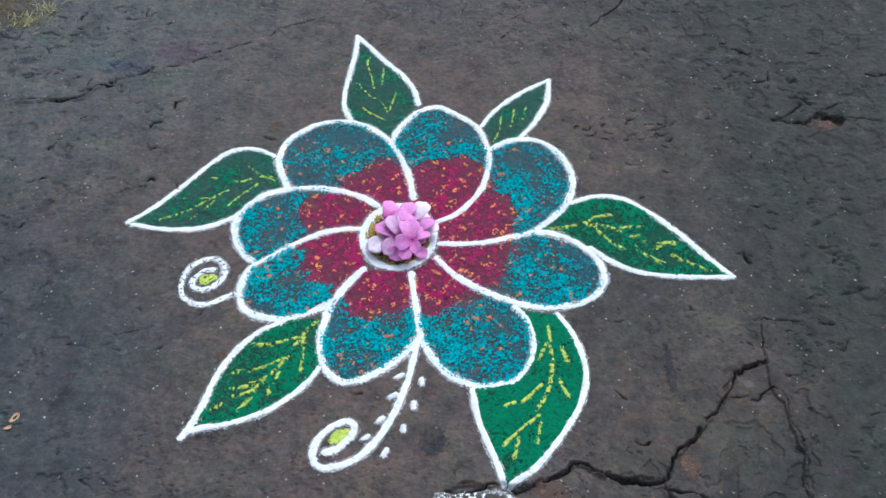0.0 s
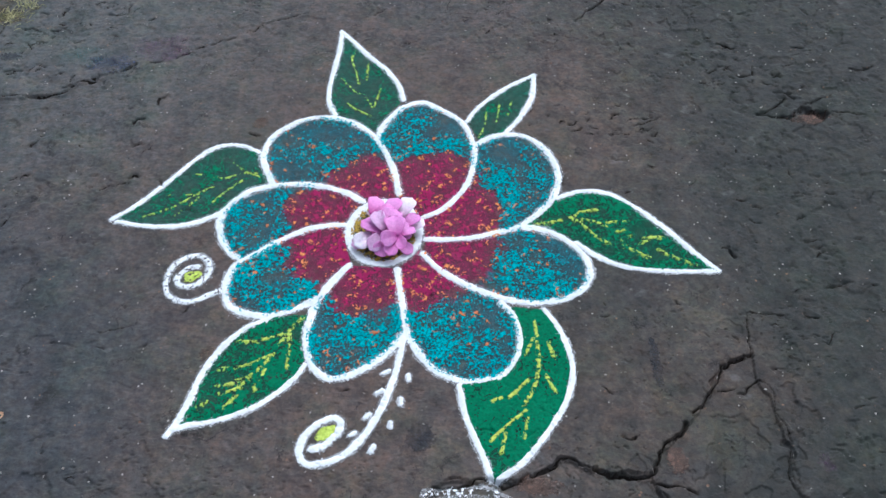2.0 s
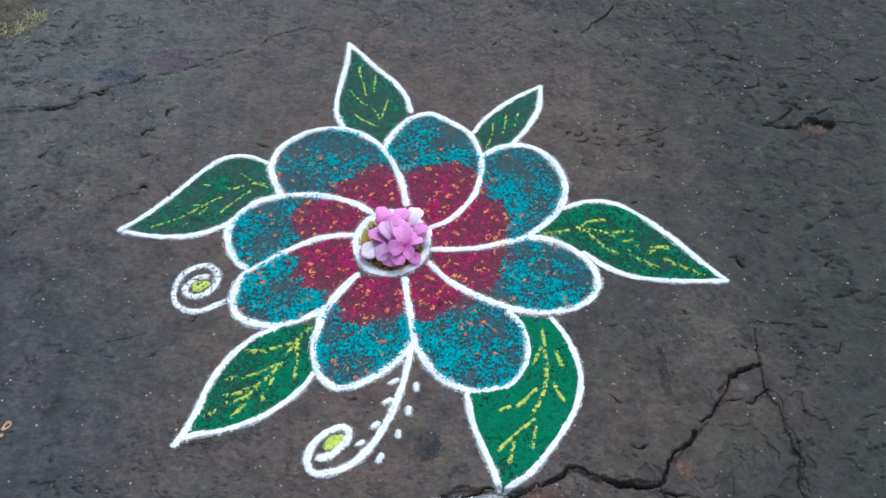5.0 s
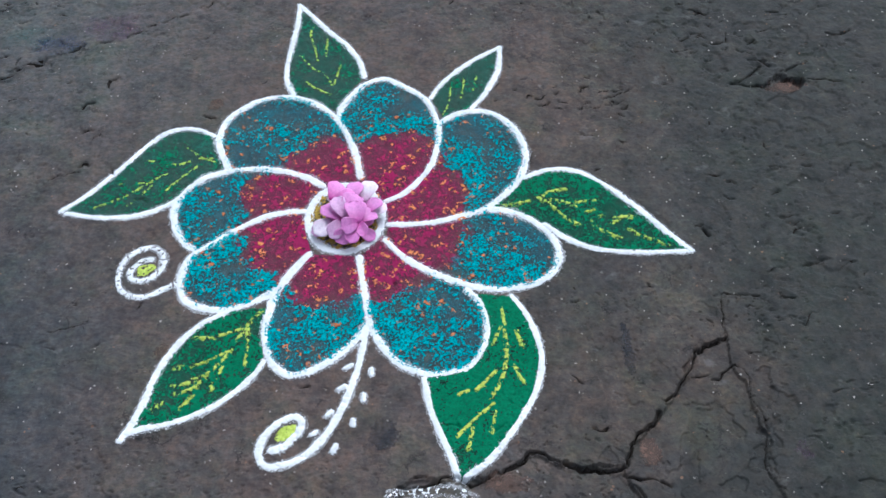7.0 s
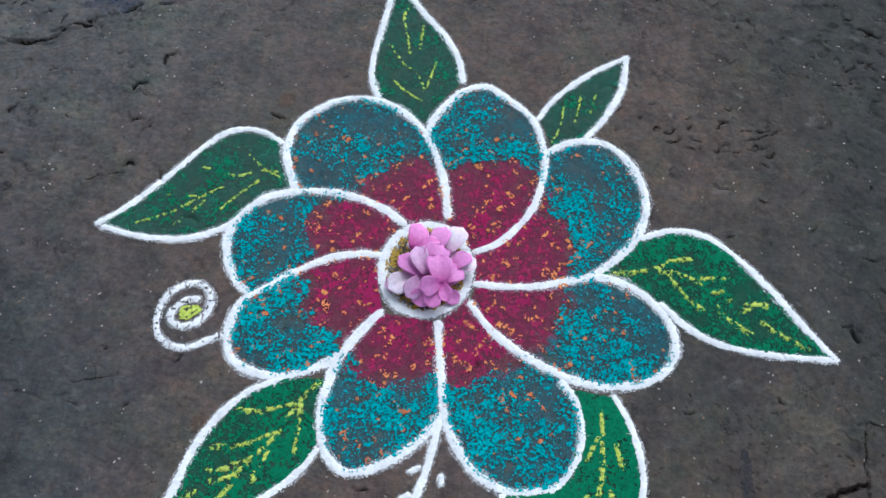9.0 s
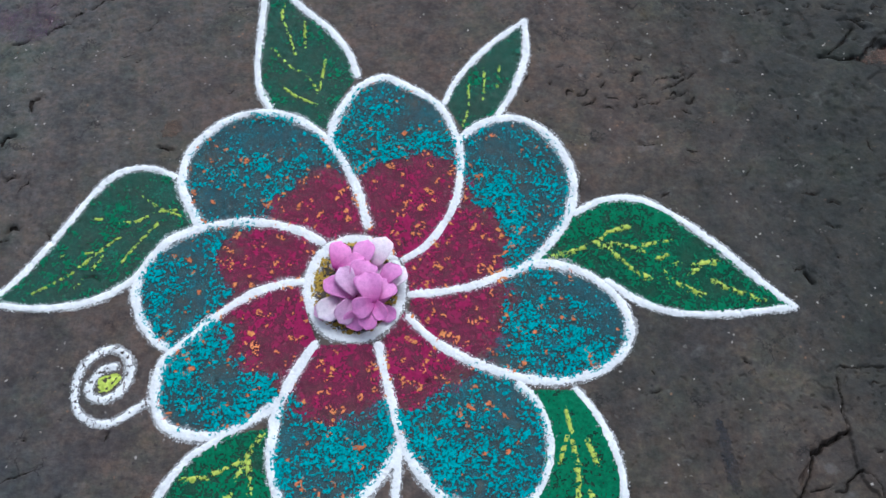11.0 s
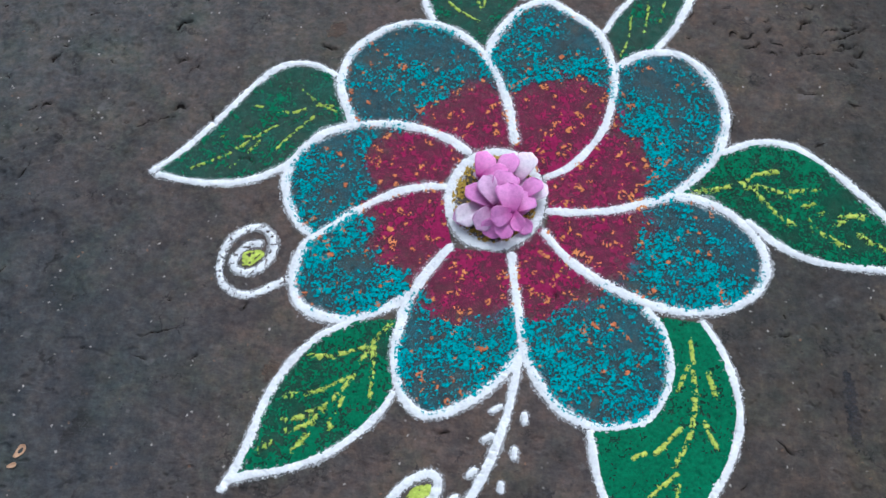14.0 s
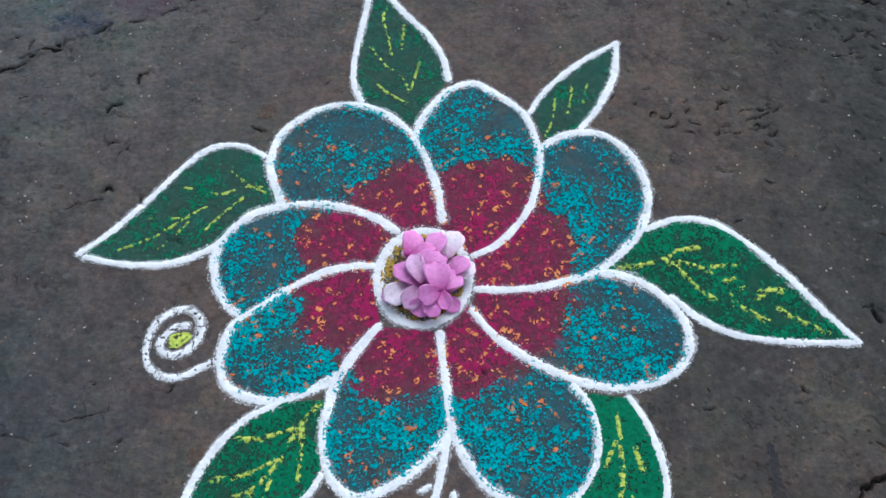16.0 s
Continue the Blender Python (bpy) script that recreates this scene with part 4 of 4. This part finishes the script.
def petal_mesh(name, long, wide, cup, curl, mat, seed=0):
    """A broad, rounded petal from a narrow foot at the origin, with a soft crease and a wavy rim, half a millimetre thick."""
    bm = bmesh.new()
    rng = random.Random(seed)
    wave, lean, blunt = rng.uniform(0, 6.3), rng.uniform(-0.12, 0.12), rng.uniform(4.0, 6.5)
    rows, cols, layers = 13, 11, []
    for drop in (0, 0.0005):
        grid = []
        for i in range(rows):
            u = math.sin(0.5 * math.pi * i / (rows - 1))
            breadth = 0.56 * wide * ((u + 0.10) / 1.10) ** 0.55 * max(0.02, 1 - u**blunt) ** 0.5
            row = []
            for j in range(cols):
                v = 2 * j / (cols - 1) - 1
                crease = -0.10 * wide * math.exp(-((v / 0.22) ** 2)) * (1 - u) * u
                rim = 0.045 * wide * u * u * math.sin(3.5 * v + wave) * abs(v)
                z = cup * v * v * 0.5 * breadth + curl * long * (u * u - u) - 0.06 * long * u**4 + crease + rim - drop
                row.append(bm.verts.new((u * long * (1 - 0.05 * v * v), v * breadth + lean * wide * u * u, z)))
            grid.append(row)
        for i in range(rows - 1):
            for j in range(cols - 1):
                ring = (grid[i][j], grid[i + 1][j], grid[i + 1][j + 1], grid[i][j + 1])
                bm.faces.new(ring[::-1] if drop == 0 else ring)
        layers.append([r[0] for r in grid] + grid[-1][1:] + [r[-1] for r in grid[-2::-1]] + grid[0][-2:0:-1])
    top, low = layers
    for k in range(len(top)):
        n = (k + 1) % len(top)
        bm.faces.new((top[k], top[n], low[n], low[k]))
    bmesh.ops.recalc_face_normals(bm, faces=bm.faces[:])
    for f in bm.faces:
        f.smooth = True
    me = bpy.data.meshes.new(name)
    bm.to_mesh(me)
    bm.free()
    me.materials.append(mat)
    return me


def throat_mesh(long):
    """The narrow tube in which the petals meet, open and flared at the top."""
    bm = bmesh.new()
    rings = []
    for z, r in ((-long, 0.0011), (-0.5 * long, 0.0013), (-0.15 * long, 0.0019), (0, 0.0034)):
        rings.append([bm.verts.new((r * math.cos(k * math.pi / 5), r * math.sin(k * math.pi / 5), z)) for k in range(10)])
    for a, c in zip(rings, rings[1:]):
        for k in range(10):
            bm.faces.new((a[k], a[(k + 1) % 10], c[(k + 1) % 10], c[k]))
    bm.faces.new(rings[0][::-1])
    bmesh.ops.solidify(bm, geom=bm.faces[:], thickness=0.0004)
    for f in bm.faces:
        f.smooth = True
    me = bpy.data.meshes.new("throat")
    bm.to_mesh(me)
    bm.free()
    me.materials.append(THROAT)
    return me


def flower(label, middle, petals):
    """A blossom of petals round a throat: each petal its foot, its tip, its width, the lean of its face to the side, and its colour."""
    foot = new("pink_flower")
    foot.location = (middle[0], middle[1], 0.004)
    for n, (a, b, wide, lean, mat) in enumerate(petals):
        a, b = Vector(a), Vector(b)
        along = (b - a).normalized()
        side = Vector((0, -0.45, 1)).cross(along).normalized()
        up = along.cross(side)
        side, up = side * math.cos(lean) + up * math.sin(lean), up * math.cos(lean) - side * math.sin(lean)
        ob = new("petal", petal_mesh("petal", 1.04 * (b - a).length, 1.22 * wide, 0.30, -0.20, mat, 7 * n + len(label)))
        ob.parent = foot
        ob.matrix_local = Matrix.Translation(a - foot.location) @ Matrix((along, side, up)).transposed().to_4x4()
    tube = new("throat", throat_mesh(middle[2] - 0.004))
    tube.parent = foot
    tube.location = Vector(middle) - foot.location
    tagged(tube, "dark pink throat")
    return tagged(foot, label, "flower", "flowers heaped in the ring")


flower("rose-pink blossom with rounded petals lying on the heap", (-0.0650, -0.0165, 0.026), [
    ((-0.0653, -0.0149, 0.026), (-0.0533, 0.0201, 0.034), 0.0300, 0.10, ROSE),
    ((-0.0650, -0.0174, 0.030), (-0.0300, -0.0047, 0.038), 0.0190, -0.30, ROSE),
    ((-0.0655, -0.0150, 0.022), (-0.0720, -0.0010, 0.020), 0.0130, 0.30, PALE)])
flower("mauve blossom with two broad petals on the heap", (-0.0400, -0.0380, 0.029), [
    ((-0.0389, -0.0263, 0.028), (-0.0224, 0.0204, 0.034), 0.0275, -0.15, MAUVE),
    ((-0.0408, -0.0465, 0.036), (-0.0266, -0.0134, 0.041), 0.0340, 0.05, MAUVE),
    ((-0.0390, -0.0400, 0.022), (-0.0620, -0.0200, 0.020), 0.0300, 0.10, MAUVE)])
flower("pale pink blossom with one petal turned over", (-0.0100, -0.0420, 0.020), [
    ((-0.0149, -0.0147, 0.022), (0.0021, 0.0241, 0.030), 0.0275, -0.10, PALE),
    ((-0.0082, -0.0443, 0.018), (0.0235, -0.0228, 0.024), 0.0285, -0.25, PALE),
    ((-0.0096, -0.0443, 0.026), (0.0144, -0.0206, 0.034), 0.0240, -0.30, MAUVE),
    ((-0.0120, -0.0400, 0.016), (-0.0130, -0.0060, 0.016), 0.0260, 0.0, LILAC)])
flower("lilac blossom with one pale petal on the heap", (-0.0440, -0.0598, 0.030), [
    ((-0.0436, -0.0595, 0.030), (-0.0824, -0.0322, 0.032), 0.0275, 0.20, MAUVE),
    ((-0.0418, -0.0604, 0.036), (-0.0625, -0.0239, 0.043), 0.0255, 0.10, LILAC),
    ((-0.0452, -0.0598, 0.028), (-0.0684, -0.0877, 0.022), 0.0260, -0.15, LILAC),
    ((-0.0440, -0.0560, 0.020), (-0.0780, -0.0560, 0.018), 0.0260, 0.0, MAUVE)])
flower("mauve-pink blossom facing up at the front of the heap", (-0.0210, -0.0722, 0.034), [
    ((-0.0220, -0.0740, 0.036), (-0.0229, -0.0336, 0.045), 0.0355, 0.0, MAUVE),
    ((-0.0205, -0.0723, 0.036), (-0.0470, -0.0834, 0.036), 0.0285, -0.15, MAUVE),
    ((-0.0222, -0.0723, 0.032), (-0.0350, -0.1026, 0.022), 0.0235, 0.10, ROSE),
    ((-0.0199, -0.0711, 0.035), (-0.0082, -0.0960, 0.031), 0.0215, 0.35, ROSE),
    ((-0.0194, -0.0654, 0.030), (0.0071, -0.0448, 0.029), 0.0275, -0.25, MAUVE)])
flower("pale pink blossom half under the others", (-0.0600, -0.0560, 0.016), [
    ((-0.0609, -0.0553, 0.019), (-0.0916, -0.0782, 0.019), 0.0315, 0.05, PALE),
    ((-0.0620, -0.0600, 0.012), (-0.0990, -0.0690, 0.009), 0.0240, 0.10, LILAC)])
flower("mauve blossom at the foot of the heap", (-0.0240, -0.0690, 0.014), [
    ((-0.0268, -0.0741, 0.024), (-0.0549, -0.0961, 0.014), 0.0280, -0.10, MAUVE),
    ((-0.0229, -0.0666, 0.014), (0.0045, -0.0854, 0.008), 0.0205, 0.0, MAUVE),
    ((-0.0240, -0.0660, 0.012), (-0.0080, -0.0350, 0.012), 0.0360, 0.0, MAUVE),
    ((-0.0300, -0.0640, 0.010), (-0.0620, -0.0330, 0.010), 0.0400, 0.0, MAUVE)])

# ---- small loose things on the stone ----


def leaf_scrap(cx, cy, turn, size):
    m, t, s = material("dry_leaf")
    t.links.new(ramp_of(t, noise_of(t, 120, 3, 0.6), (0.3, (0.36, 0.20, 0.11)), (0.7, (0.56, 0.36, 0.22))), s.inputs["Base Color"])
    s.inputs["Roughness"].default_value = 0.8
    me = petal_mesh("dry_leaf_scrap", size, size * 0.62, 0.5, 0.5, m)
    ob = new("dry_leaf_scrap", me)
    ob.matrix_world = pose(cx, cy, float(ground_z(cx, cy)) + 0.0022, 4, 3, turn)
    tagged(ob, "small dry tan leaf scrap lying on the stone", "leaf scrap")


leaf_scrap(-0.620, -0.417, 60, 0.020)
leaf_scrap(-0.626, -0.429, 20, 0.012)


def grass_tuft(cx, cy, blades, seed, spread):
    m, t, s = material("grass")
    t.links.new(ramp_of(t, noise_of(t, 60, 3, 0.6), (0.3, (0.12, 0.13, 0.045)), (0.7, (0.48, 0.44, 0.22))), s.inputs["Base Color"])
    s.inputs["Roughness"].default_value = 0.7
    rng = random.Random(seed)
    bm = bmesh.new()
    base = float(ground_z(cx, cy)) - 0.002
    for _ in range(blades):
        a, long = rng.uniform(0, 6.283), rng.uniform(0.008, 0.034)
        x0, y0 = cx + rng.gauss(0, spread), cy + rng.gauss(0, spread * 0.7)
        side = Vector((-math.sin(a), math.cos(a), 0)) * rng.uniform(0.0009, 0.0020)
        last = None
        for k in range(5):
            u = k / 4
            p = Vector((x0 + math.cos(a) * long * u * 0.8, y0 + math.sin(a) * long * u * 0.8, base + long * (0.75 * u - 0.45 * u * u)))
            w = 1 - 0.9 * u
            pair = [bm.verts.new(p - side * w), bm.verts.new(p + side * w), bm.verts.new(p + Vector((0, 0, 0.0006)))]
            if last:
                for q in range(3):
                    bm.faces.new((last[q], last[(q + 1) % 3], pair[(q + 1) % 3], pair[q]))
            last = pair
    me = bpy.data.meshes.new("grass_tuft")
    bm.to_mesh(me)
    bm.free()
    me.materials.append(m)
    tagged(new("grass_tuft", me), "sparse yellow-green grass growing from a crack in the stone", "grass", kind="stuff")


grass_tuft(-0.877, 0.606, 150, 3, 0.020)
grass_tuft(-0.843, 0.652, 50, 4, 0.012)


def pebble(cx, cy, size, seed):
    rng = random.Random(seed)
    bm = bmesh.new()
    bmesh.ops.create_icosphere(bm, subdivisions=2, radius=1)
    for v in bm.verts:
        v.co *= size * (0.75 + 0.5 * noise.noise(v.co * 1.3 + Vector((seed, 0, 0))))
        v.co.z *= 0.55
    for f in bm.faces:
        f.smooth = True
    me = bpy.data.meshes.new("pebble")
    bm.to_mesh(me)
    bm.free()
    me.materials.append(PEBBLE)
    ob = new("pebble", me)
    ob.location = (cx, cy, float(ground_z(cx, cy)) + size * 0.25)
    ob.rotation_euler = (0, 0, rng.uniform(0, 6))
    tagged(ob, "tiny pale grit stone on the pavement", "pebble", "grit on the pavement")


PEBBLE, pt, ps = material("pale_grit")
pt.links.new(ramp_of(pt, noise_of(pt, 90, 3, 0.6), (0.3, (0.16, 0.13, 0.11)), (0.7, (0.34, 0.30, 0.27))), ps.inputs["Base Color"])
ps.inputs["Roughness"].default_value = 0.85
grit = random.Random(21)
for k in range(46):
    px, py = grit.uniform(-0.95, 1.0), grit.uniform(-0.55, 0.7)
    if math.hypot(px, py) > 0.42:
        pebble(px, py, grit.uniform(0.0012, 0.0026), k)
